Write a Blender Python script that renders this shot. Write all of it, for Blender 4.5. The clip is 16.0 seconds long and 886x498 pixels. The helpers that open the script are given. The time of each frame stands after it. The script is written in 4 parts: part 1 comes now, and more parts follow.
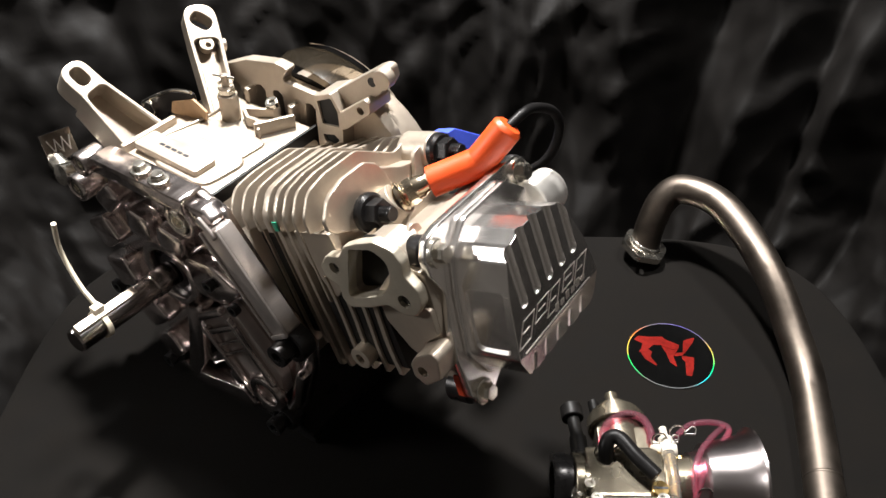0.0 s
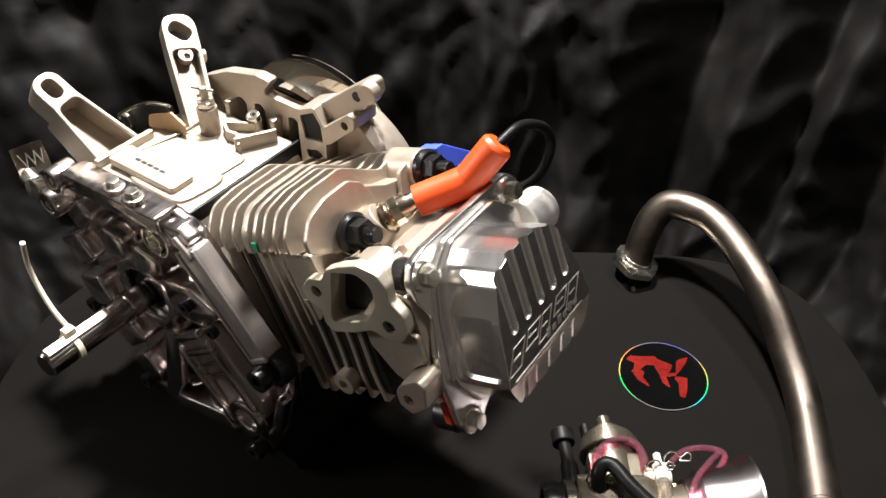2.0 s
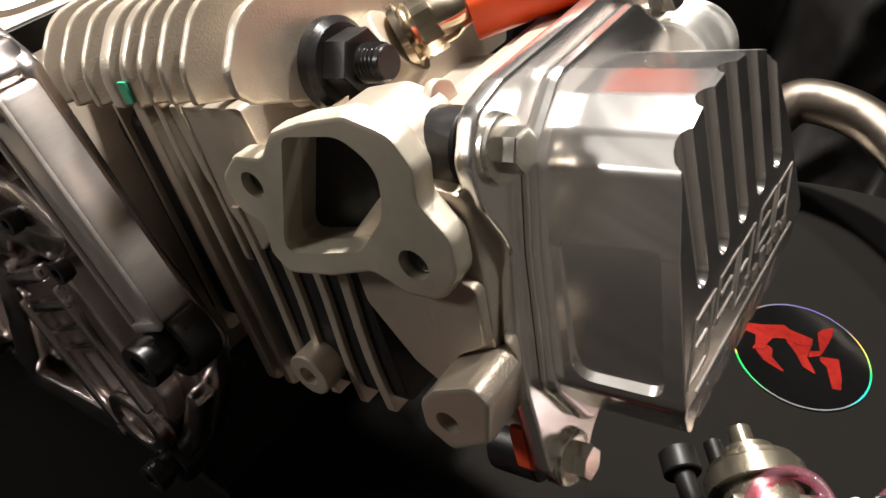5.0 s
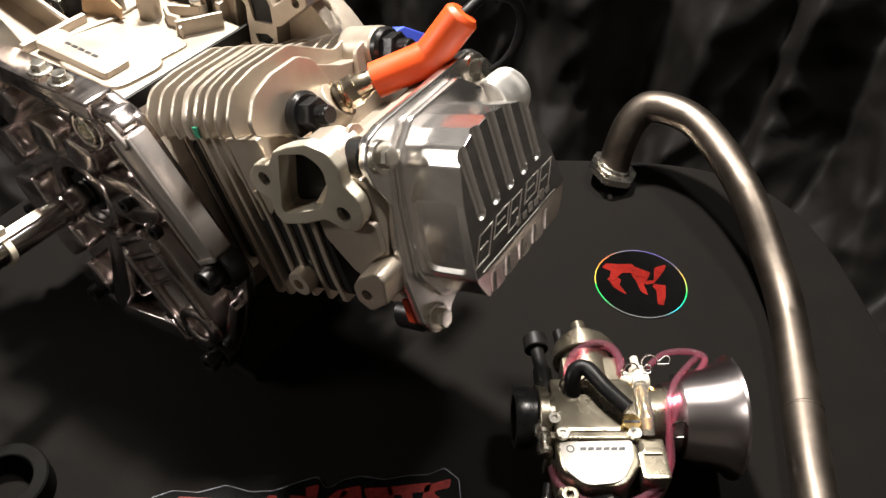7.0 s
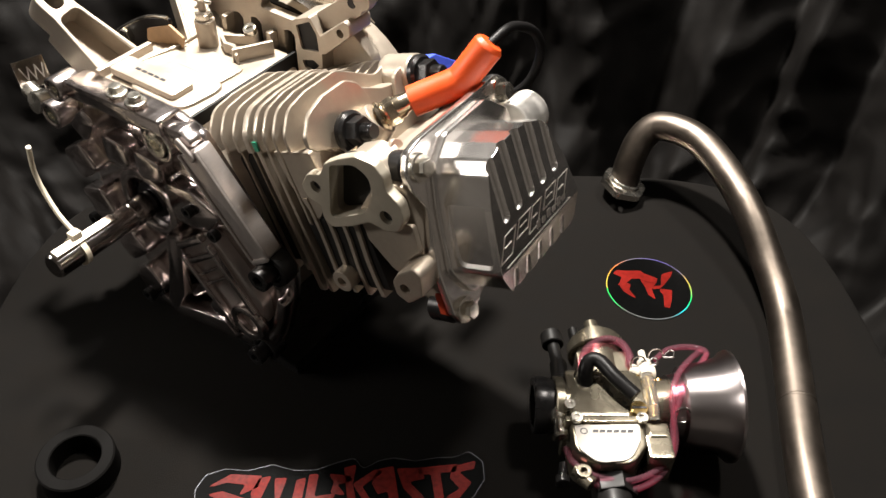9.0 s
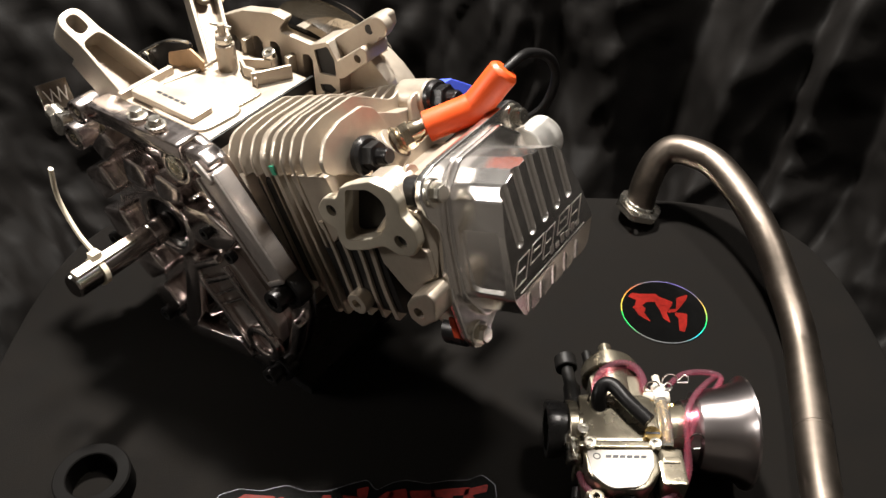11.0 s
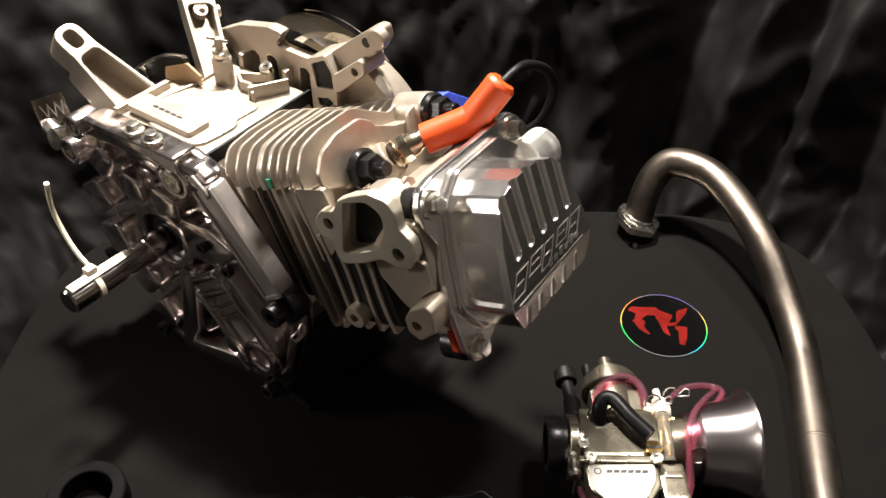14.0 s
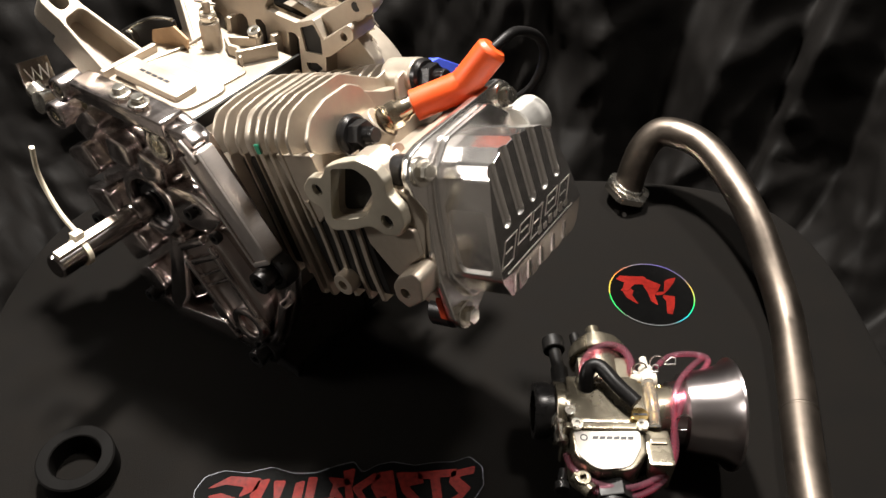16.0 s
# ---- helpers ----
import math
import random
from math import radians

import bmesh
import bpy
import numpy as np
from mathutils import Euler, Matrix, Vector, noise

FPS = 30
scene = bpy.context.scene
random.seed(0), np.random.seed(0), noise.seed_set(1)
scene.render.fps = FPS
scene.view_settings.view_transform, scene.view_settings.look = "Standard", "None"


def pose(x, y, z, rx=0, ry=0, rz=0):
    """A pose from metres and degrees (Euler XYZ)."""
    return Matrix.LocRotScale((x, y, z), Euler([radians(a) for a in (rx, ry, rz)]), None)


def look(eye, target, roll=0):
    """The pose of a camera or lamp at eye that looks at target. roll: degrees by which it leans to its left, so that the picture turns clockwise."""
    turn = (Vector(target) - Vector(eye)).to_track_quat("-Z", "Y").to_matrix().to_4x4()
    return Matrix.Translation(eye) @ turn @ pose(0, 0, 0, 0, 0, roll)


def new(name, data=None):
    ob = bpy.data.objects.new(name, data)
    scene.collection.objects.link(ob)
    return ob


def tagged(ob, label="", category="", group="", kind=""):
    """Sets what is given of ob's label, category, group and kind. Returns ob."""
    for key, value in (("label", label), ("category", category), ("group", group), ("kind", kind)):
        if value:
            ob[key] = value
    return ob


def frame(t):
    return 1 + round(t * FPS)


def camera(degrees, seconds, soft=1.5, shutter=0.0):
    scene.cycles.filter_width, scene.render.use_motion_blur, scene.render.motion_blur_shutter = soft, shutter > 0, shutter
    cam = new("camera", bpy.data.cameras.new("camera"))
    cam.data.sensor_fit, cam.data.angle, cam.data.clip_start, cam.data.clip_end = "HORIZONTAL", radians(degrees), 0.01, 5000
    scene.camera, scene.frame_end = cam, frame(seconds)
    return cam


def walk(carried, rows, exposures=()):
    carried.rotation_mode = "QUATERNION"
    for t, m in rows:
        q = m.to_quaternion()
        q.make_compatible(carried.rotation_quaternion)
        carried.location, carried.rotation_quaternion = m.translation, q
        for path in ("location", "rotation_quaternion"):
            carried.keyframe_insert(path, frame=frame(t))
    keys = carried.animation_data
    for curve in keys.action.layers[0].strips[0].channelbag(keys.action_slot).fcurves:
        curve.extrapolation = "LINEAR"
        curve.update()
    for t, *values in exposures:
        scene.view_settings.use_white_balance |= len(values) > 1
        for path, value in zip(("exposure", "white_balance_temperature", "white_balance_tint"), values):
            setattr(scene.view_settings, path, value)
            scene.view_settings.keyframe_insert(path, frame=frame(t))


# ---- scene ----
cam = camera(56.5, 16.0, 1.5, 0.22)
METRES, EYE, TILT, LEAN, TURN = 0.54, 0.494, -41.6, 0.0, 0.0
ROWS = [
    (0.0, 0.0, 0.0, 0.0, 0.0, 0.0, -0.0),
    (0.5, -0.0128, 0.0053, -0.0096, 0.02, 0.04, -0.7),
    (1.0, -0.0025, 0.0223, -0.0025, -0.42, 0.27, -0.54),
    (1.5, -0.0022, 0.0313, 0.0066, -0.79, 0.43, -0.4),
    (2.0, 0.0005, 0.0341, 0.0164, -0.87, 0.4, -0.1),
    (2.5, 0.0083, 0.0394, 0.0183, -1.11, 0.15, 0.3),
    (3.0, 0.0007, 0.0438, 0.0131, -1.35, -0.18, -0.17),
    (3.5, -0.0107, 0.0982, 0.0117, -1.66, -0.69, -0.92),
    (4.0, -0.0586, 0.3381, -0.0237, -2.47, -2.03, -1.99),
    (6.5, 0.0135, 0.1842, -0.0312, -2.8, -2.84, -0.45),
    (7.0, 0.0162, 0.0994, -0.0375, -2.45, -3.54, 0.34),
    (7.5, 0.0056, 0.0612, -0.0366, -2.04, -4.57, 0.74),
    (8.0, -0.0051, 0.0282, -0.0403, -1.7, -5.07, 0.55),
    (8.5, -0.002, 0.002, -0.0479, -1.56, -3.85, 0.4),
    (9.0, -0.0041, -0.0014, -0.053, -1.55, -2.04, 0.16),
    (11.5, -0.0007, -0.0063, -0.0422, -0.23, -0.94, -0.29),
    (12.0, -0.0029, 0.0006, -0.0455, -0.48, -1.2, -0.27),
    (12.5, -0.0037, 0.004, -0.0482, -0.66, -1.13, -0.22),
    (13.0, -0.0026, 0.001, -0.0496, -0.62, -0.79, -0.17),
    (13.5, -0.0043, 0.0016, -0.0491, -0.52, -0.35, -0.16),
    (14.0, -0.0005, -0.0008, -0.048, -0.45, 0.2, -0.02),
    (14.5, -0.0027, -0.0043, -0.0462, -0.43, 0.66, -0.06),
    (15.0, 0.0, -0.0018, -0.0464, -0.72, 0.08, -0.24),
    (15.5, 0.0014, 0.0029, -0.0464, -0.97, -1.34, -0.37),
    (16.0, 0.0014, 0.0002, -0.0502, -1.09, -1.92, -0.42),
]
path = [(t, pose(0, 0, EYE, TILT, LEAN, TURN) @ pose(METRES * x, METRES * y, METRES * z, 90 + pitch, roll, yaw)) for t, x, y, z, yaw, pitch, roll in ROWS]
path += [(4.2, look((-0.039, 0.160, 0.321), (0.069, 1.589, -1.075), 5.4)), (4.6, look((-0.030, 0.186, 0.309), (0.078, 1.610, -1.095), 5.0)), (6.3, look((-0.002, 0.078, 0.404), (0.090, 1.515, -0.984), 3.0))]
walk(cam, sorted(path, key=lambda row: row[0]), [(0.0, 0.26, 6050, 10), (3.4, 0.28, 6050, 10), (4.1, 0.42, 6150, 10), (6.4, 0.44, 6350, 10), (7.4, 0.28, 6350, 10), (16.0, 0.28, 6350, 10)])
# ---------- world and light ----------
world = bpy.data.worlds.new("room_dusk")
world.use_nodes = True
world.node_tree.nodes["Background"].inputs[0].default_value = (1.0, 0.93, 0.86, 1)
world.node_tree.nodes["Background"].inputs[1].default_value = 0.035
scene.world = world


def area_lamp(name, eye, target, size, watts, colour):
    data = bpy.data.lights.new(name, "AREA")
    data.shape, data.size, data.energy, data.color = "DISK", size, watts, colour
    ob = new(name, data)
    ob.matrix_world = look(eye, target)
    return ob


WARM = (1.0, 0.93, 0.84)
area_lamp("hanging_spot_light", (-0.14, 0.87, 1.22), (0.0, 0.34, 0.08), 0.11, 51.0, WARM)
# Unseen light added as fill to brighten the cover, fins and carburettor.
area_lamp("added_fill_light", (0.55, 0.62, 1.74), (0.02, 0.34, 0.1), 0.22, 20.0, WARM)
area_lamp("wall_lamp", (-2.40, 0.30, 1.02), (0.0, 0.32, 0.15), 0.50, 25.0, WARM)


# ---------- materials ----------
def material(name, colour, metal=0.0, rough=0.5, vary=0.12, scale=60.0, bump=0.0, bump_scale=400.0, stretch=(1, 1, 1), rough_vary=0.1, spec=0.5, coat=0.0, fine=8.0):
    m = bpy.data.materials.new(name)
    m.use_nodes = True
    nt = m.node_tree
    b = nt.nodes["Principled BSDF"]
    b.inputs["Metallic"].default_value = metal
    b.inputs["Specular IOR Level"].default_value = spec
    b.inputs["Coat Weight"].default_value = coat
    tc = nt.nodes.new("ShaderNodeTexCoord")
    mp = nt.nodes.new("ShaderNodeMapping")
    mp.inputs["Scale"].default_value = stretch
    nt.links.new(tc.outputs["Object"], mp.inputs[0])
    n1 = nt.nodes.new("ShaderNodeTexNoise")
    n1.inputs["Scale"].default_value, n1.inputs["Detail"].default_value = scale, 6.0
    n2 = nt.nodes.new("ShaderNodeTexNoise")
    n2.inputs["Scale"].default_value, n2.inputs["Detail"].default_value = scale * fine, 3.0
    for n in (n1, n2):
        nt.links.new(mp.outputs[0], n.inputs["Vector"])
    add = nt.nodes.new("ShaderNodeMath")
    add.operation = "ADD"
    nt.links.new(n1.outputs["Fac"], add.inputs[0])
    nt.links.new(n2.outputs["Fac"], add.inputs[1])
    ramp = nt.nodes.new("ShaderNodeMapRange")
    ramp.inputs["From Min"].default_value, ramp.inputs["From Max"].default_value = 0.6, 1.4
    ramp.inputs["To Min"].default_value, ramp.inputs["To Max"].default_value = 1 - vary, 1 + vary
    nt.links.new(add.outputs[0], ramp.inputs["Value"])
    mul = nt.nodes.new("ShaderNodeVectorMath")
    mul.operation = "SCALE"
    mul.inputs[0].default_value = colour
    nt.links.new(ramp.outputs[0], mul.inputs["Scale"])
    nt.links.new(mul.outputs[0], b.inputs["Base Color"])
    rr = nt.nodes.new("ShaderNodeMapRange")
    rr.inputs["From Min"].default_value, rr.inputs["From Max"].default_value = 0.3, 0.7
    rr.inputs["To Min"].default_value, rr.inputs["To Max"].default_value = max(0.02, rough - rough_vary), min(1, rough + rough_vary)
    nt.links.new(n1.outputs["Fac"], rr.inputs["Value"])
    nt.links.new(rr.outputs[0], b.inputs["Roughness"])
    if bump:
        n3 = nt.nodes.new("ShaderNodeTexNoise")
        n3.inputs["Scale"].default_value, n3.inputs["Detail"].default_value = bump_scale, 4.0
        nt.links.new(mp.outputs[0], n3.inputs["Vector"])
        bp = nt.nodes.new("ShaderNodeBump")
        bp.inputs["Strength"].default_value, bp.inputs["Distance"].default_value = bump, 0.0006
        nt.links.new(n3.outputs["Fac"], bp.inputs["Height"])
        nt.links.new(bp.outputs[0], b.inputs["Normal"])
    return m


def hose_plastic(name, colour, through_share, rough):
    """Thin-walled tinted hose: most light passes, the rest is gloss and body colour."""
    m = bpy.data.materials.new(name)
    m.use_nodes = True
    nt = m.node_tree
    b = nt.nodes["Principled BSDF"]
    b.inputs["Base Color"].default_value = (*[c * c * 0.5 for c in colour], 1)
    b.inputs["Roughness"].default_value = rough
    b.inputs["Specular IOR Level"].default_value = 0.9
    b.inputs["Coat Weight"].default_value = 1.0
    b.inputs["Coat Roughness"].default_value = 0.04
    clear = nt.nodes.new("ShaderNodeBsdfTransparent")
    clear.inputs["Color"].default_value = (*colour, 1)
    mix = nt.nodes.new("ShaderNodeMixShader")
    mix.inputs[0].default_value = through_share
    nt.links.new(b.outputs[0], mix.inputs[1])
    nt.links.new(clear.outputs[0], mix.inputs[2])
    nt.links.new(mix.outputs[0], nt.nodes["Material Output"].inputs[0])
    return m


def clear_plastic(name, colour, rough, alpha_mix, ior=1.4):
    """Tinted see-through plastic: part glass-like transmission, part gloss."""
    m = bpy.data.materials.new(name)
    m.use_nodes = True
    b = m.node_tree.nodes["Principled BSDF"]
    b.inputs["Base Color"].default_value = (*colour, 1)
    b.inputs["Roughness"].default_value = rough
    b.inputs["Transmission Weight"].default_value = alpha_mix
    b.inputs["IOR"].default_value = ior
    b.inputs["Coat Weight"].default_value = 0.8
    b.inputs["Coat Roughness"].default_value = 0.05
    return m


CAST = material("cast_aluminium", (0.415, 0.358, 0.292), 0.62, 0.38, 0.07, 26, 0.22, 1500)
BILLET = material("polished_billet_aluminium", (0.62, 0.56, 0.54), 1.0, 0.20, 0.05, 25, 0.03, 500, (1, 8, 1), 0.06)
COVER = material("brushed_billet_aluminium", (0.94, 0.91, 0.88), 1.0, 0.22, 0.03, 25, 0.012, 600, (1, 1, 10), 0.03)
BRIGHT_TURNED = material("fine_turned_aluminium", (0.88, 0.85, 0.80), 0.9, 0.44, 0.05, 40, 0.04, 900, (8, 1, 1))
PORT_FACE = material("machined_port_face", (0.66, 0.60, 0.49), 0.80, 0.42, 0.05, 40, 0.05, 900)
RAIL = material("satin_billet_aluminium", (0.48, 0.435, 0.41), 0.85, 0.38, 0.06, 25, 0.03, 500, (1, 8, 1), 0.05)
SHAFT = material("dark_ground_steel", (0.42, 0.39, 0.37), 1.0, 0.17, 0.05, 60, rough_vary=0.03)
ENGRAVED = material("bright_engraving", (0.66, 0.62, 0.58), 1.0, 0.36, 0.05)
ZINC = material("zinc_plated_steel", (0.78, 0.74, 0.66), 1.0, 0.24, 0.08, 80)
PLUG_STEEL = material("nickel_plated_steel", (0.60, 0.51, 0.38), 1.0, 0.22, 0.1, 80)
# Real black steel, and also the black that stands for shade in holes.
BLACK_STEEL_AND_SHADE = material("black_oxide_steel_and_shade", (0.022, 0.021, 0.021), 0.6, 0.32, 0.2, 90, 0.06, 900)
RED_ANO = material("red_gasket_edge", (0.62, 0.07, 0.025), 0.2, 0.4, 0.1)
ORANGE = material("orange_silicone_rubber", (0.60, 0.070, 0.011), 0.0, 0.45, 0.05, 40, 0.1, 1200, spec=0.4)
BLUE = material("blue_plastic", (0.06, 0.10, 0.62), 0.0, 0.45, 0.08)
RUBBER = material("black_rubber", (0.006, 0.0056, 0.0056), 0.0, 0.42, 0.2, 50, spec=0.12)
# Real black plastic, and also the black put into shaded hollows.
DARK = material("black_plastic_and_shade", (0.006, 0.0056, 0.0053), 0.0, 0.42, 0.15, 60, spec=0.2)
CERAMIC = material("white_ceramic", (0.52, 0.48, 0.41), 0.0, 0.25, 0.03)
NYLON = material("natural_nylon", (0.70, 0.62, 0.48), 0.0, 0.42, 0.05)
PIPE = material("bare_steel_tube", (0.100, 0.084, 0.070), 1.0, 0.43, 0.20, 22, 0.05, 260, rough_vary=0.06)
BRASS = material("brass", (0.72, 0.5, 0.2), 1.0, 0.25, 0.08)
CARB = material("carburettor_alloy", (0.235, 0.208, 0.158), 0.88, 0.26, 0.06, 50, 0.12, 1500)


def turned(name, colour, rough, aniso):
    """Lathe-turned metal: fine rings round the local z axis draw the highlights out into streaks."""
    m = material(name, colour, 1.0, rough, 0.05, 10, rough_vary=0.04)
    nt = m.node_tree
    b = nt.nodes["Principled BSDF"]
    tg = nt.nodes.new("ShaderNodeTangent")
    tg.direction_type, tg.axis = "RADIAL", "Z"
    b.inputs["Anisotropic"].default_value, b.inputs["Anisotropic Rotation"].default_value = aniso, 0.25
    nt.links.new(tg.outputs[0], b.inputs["Tangent"])
    return m


TURNED = turned("turned_aluminium_face", (0.44, 0.40, 0.40), 0.34, 0.80)
PINK = hose_plastic("pink_clear_hose", (0.95, 0.62, 0.70), 0.88, 0.12)
CLEAR = clear_plastic("clear_hose", (0.9, 0.85, 0.75), 0.06, 0.9)
SMOKE = hose_plastic("smoked_guard", (0.42, 0.38, 0.32), 0.80, 0.25)
CLOTH = material("black_cotton_cloth", (0.0026, 0.0020, 0.0016), 0.0, 0.70, 0.55, 34, 0.35, 900, spec=0.15, fine=40)
TABLE_CLOTH = material("black_felt", (0.0034, 0.0027, 0.0021), 0.0, 0.92, 0.48, 38, 0.7, 1500, spec=0.14, fine=60, rough_vary=0.04)
VINYL = material("gloss_black_vinyl", (0.002, 0.002, 0.002), 0.0, 0.14, 0.2, 30, rough_vary=0.03, spec=0.16)
SATIN_VINYL = material("satin_black_vinyl", (0.0016, 0.0015, 0.0015), 0.0, 0.6, 0.2, 30, rough_vary=0.05, spec=0.04)
RED_INK = material("red_ink", (0.115, 0.005, 0.003), 0.0, 0.5, 0.45, 45, spec=0.05)
# Banner red with the engine's shadow put into its colour.
SHADED_RED = material("shaded_red_ink", (0.10, 0.007, 0.005), 0.0, 0.6, 0.5, 45, spec=0.15)
WHITE_LABEL = material("white_label", (0.42, 0.39, 0.35), 0.0, 0.3, 0.02)
INK = material("black_ink", (0.02, 0.02, 0.025), 0.0, 0.4, 0.1)
GREY_RING = material("grey_phenolic", (0.0028, 0.0025, 0.0023), 0.0, 0.65, 0.2, 40, spec=0.06)
PAINT = material("taupe_wall_paint", (0.16, 0.147, 0.133), 0.0, 0.7, 0.08, 2)
CEILING_PAINT = material("grey_ceiling_paint", (0.40, 0.38, 0.355), 0.0, 0.8, 0.03, 2)
WOOD = material("cardboard_tan", (0.42, 0.27, 0.15), 0.0, 0.7, 0.12, 30)
GREEN = material("green_paint_dot", (0.02, 0.25, 0.14), 0.0, 0.5, 0.1)


# The foil's rainbow sheen is painted in as fixed colours round the rim.
def hologram():
    m = bpy.data.materials.new("holographic_foil")
    m.use_nodes = True
    nt = m.node_tree
    b = nt.nodes["Principled BSDF"]
    b.inputs["Metallic"].default_value, b.inputs["Roughness"].default_value = 0.25, 0.3
    tc = nt.nodes.new("ShaderNodeTexCoord")
    g = nt.nodes.new("ShaderNodeTexGradient")
    g.gradient_type = "RADIAL"
    nt.links.new(tc.outputs["Object"], g.inputs[0])
    r = nt.nodes.new("ShaderNodeValToRGB")
    stops = ((0.0, (0.02, 0.5, 0.08)), (0.07, (0.03, 0.45, 0.12)), (0.13, (0.12, 0.12, 0.12)), (0.30, (0.10, 0.11, 0.12)), (0.36, (0.02, 0.40, 0.45)), (0.44, (0.01, 0.60, 0.12)), (0.53, (0.55, 0.35, 0.06)), (0.58, (0.10, 0.09, 0.14)), (0.68, (0.08, 0.07, 0.25)), (0.80, (0.12, 0.11, 0.13)), (0.88, (0.6, 0.16, 0.03)), (0.95, (0.5, 0.4, 0.05)))
    for i, (pos, c) in enumerate(stops):
        e = r.color_ramp.elements[i] if i < 2 else r.color_ramp.elements.new(pos)
        e.position, e.color = pos, (*c, 1)
    nt.links.new(g.outputs["Fac"], r.inputs[0])
    nt.links.new(r.outputs[0], b.inputs["Base Color"])
    return m


HOLO = hologram()
# Banner rim foil, its colour dimmed for the same shadow.
FOIL = material("shaded_foil_edge", (0.10, 0.105, 0.12), 0.3, 0.4, 0.6, 30)


# ---------- mesh helpers ----------
def fillet(points, r, n=5):
    """A closed outline with its corners rounded; r is one radius or one for each corner."""
    out, k = [], len(points)
    rs = r if isinstance(r, (list, tuple)) else [r] * k
    for i in range(k):
        a, b, c = (Vector(points[(i + j) % k]) for j in (-1, 0, 1))
        d1, d2 = (a - b), (c - b)
        l1, l2 = d1.length, d2.length
        d1.normalize(), d2.normalize()
        ang = d1.angle(d2, math.pi)
        cut = min(rs[i] / max(math.tan(ang / 2), 0.05), l1 * 0.48, l2 * 0.48)
        if cut < 1e-5 or ang > 3.1:
            out.append(tuple(b))
            continue
        p, q = b + d1 * cut, b + d2 * cut
        for s in range(n + 1):
            f = s / n
            out.append(tuple((1 - f) ** 2 * p + 2 * f * (1 - f) * b + f * f * q))
    return out


def ring(cx, cy, r, n=20, sx=1.0, sy=1.0):
    return [(cx + sx * r * math.cos(2 * math.pi * i / n), cy + sy * r * math.sin(2 * math.pi * i / n)) for i in range(n)]


def curve_mesh(data):
    ob = bpy.data.objects.new("tmp", data)
    me = bpy.data.meshes.new_from_object(ob)
    bm = bmesh.new()
    bm.from_mesh(me)
    bpy.data.objects.remove(ob)
    bpy.data.meshes.remove(me)
    bpy.data.curves.remove(data)
    bmesh.ops.remove_doubles(bm, verts=bm.verts, dist=1e-6)
    return bm


def plate(loops, z0, z1, bev=0.0, M=None):
    """A slab from outlines (the inner ones are holes), from z0 to z1, with rounded rims."""
    cu = bpy.data.curves.new("tmp", "CURVE")
    cu.dimensions, cu.fill_mode = "2D", "BOTH"
    bev = min(bev, (z1 - z0) * 0.45)
    cu.extrude, cu.bevel_depth, cu.bevel_resolution, cu.offset = (z1 - z0) / 2 - bev, bev, 1, -bev
    for lp in loops:
        sp = cu.splines.new("POLY")
        sp.points.add(len(lp) - 1)
        for pt, xy in zip(sp.points, lp):
            pt.co = (xy[0], xy[1], 0, 1)
        sp.use_cyclic_u = True
    bm = curve_mesh(cu)
    bmesh.ops.translate(bm, verts=bm.verts, vec=(0, 0, (z0 + z1) / 2))
    if M is not None:
        bm.transform(M)
    return bm


def tube(points, r, M=None, n=4, closed=False, smooth=6):
    """A round tube along a smooth line through the points."""
    pts = [Vector(p) for p in points]
    fine = []
    k = len(pts)
    last = k if closed else k - 1
    for i in range(last):
        p0 = pts[(i - 1) % k] if (closed or i > 0) else pts[0] * 2 - pts[1]
        p1, p2 = pts[i], pts[(i + 1) % k]
        p3 = pts[(i + 2) % k] if (closed or i + 2 < k) else pts[-1] * 2 - pts[-2]
        for s in range(smooth):
            t = s / smooth
            fine.append(0.5 * ((2 * p1) + (p2 - p0) * t + (2 * p0 - 5 * p1 + 4 * p2 - p3) * t * t + (3 * p1 - p0 - 3 * p2 + p3) * t ** 3))
    if not closed:
        fine.append(pts[-1])
    cu = bpy.data.curves.new("tmp", "CURVE")
    cu.dimensions, cu.bevel_depth, cu.bevel_resolution, cu.use_fill_caps = "3D", r, n, True
    sp = cu.splines.new("POLY")
    sp.points.add(len(fine) - 1)
    for pt, co in zip(sp.points, fine):
        pt.co = (*co, 1)
    sp.use_cyclic_u = closed
    bm = curve_mesh(cu)
    if M is not None:
        bm.transform(M)
    return bm


def lathe(profile, M=None, n=32):
    """Turned about z from (radius, height) pairs."""
    bm = bmesh.new()
    rows = []
    for r, z in profile:
        rows.append([bm.verts.new((r * math.cos(2 * math.pi * i / n), r * math.sin(2 * math.pi * i / n), z)) for i in range(n)] if r > 1e-6 else [bm.verts.new((0, 0, z))])
    for a, b in zip(rows, rows[1:]):
        for i in range(n):
            j = (i + 1) % n
            if len(a) == 1 and len(b) == 1:
                continue
            if len(a) == 1:
                bm.faces.new((a[0], b[i], b[j]))
            elif len(b) == 1:
                bm.faces.new((a[i], a[j], b[0]))
            else:
                bm.faces.new((a[i], a[j], b[j], b[i]))
    bmesh.ops.recalc_face_normals(bm, faces=bm.faces)
    if M is not None:
        bm.transform(M)
    return bm


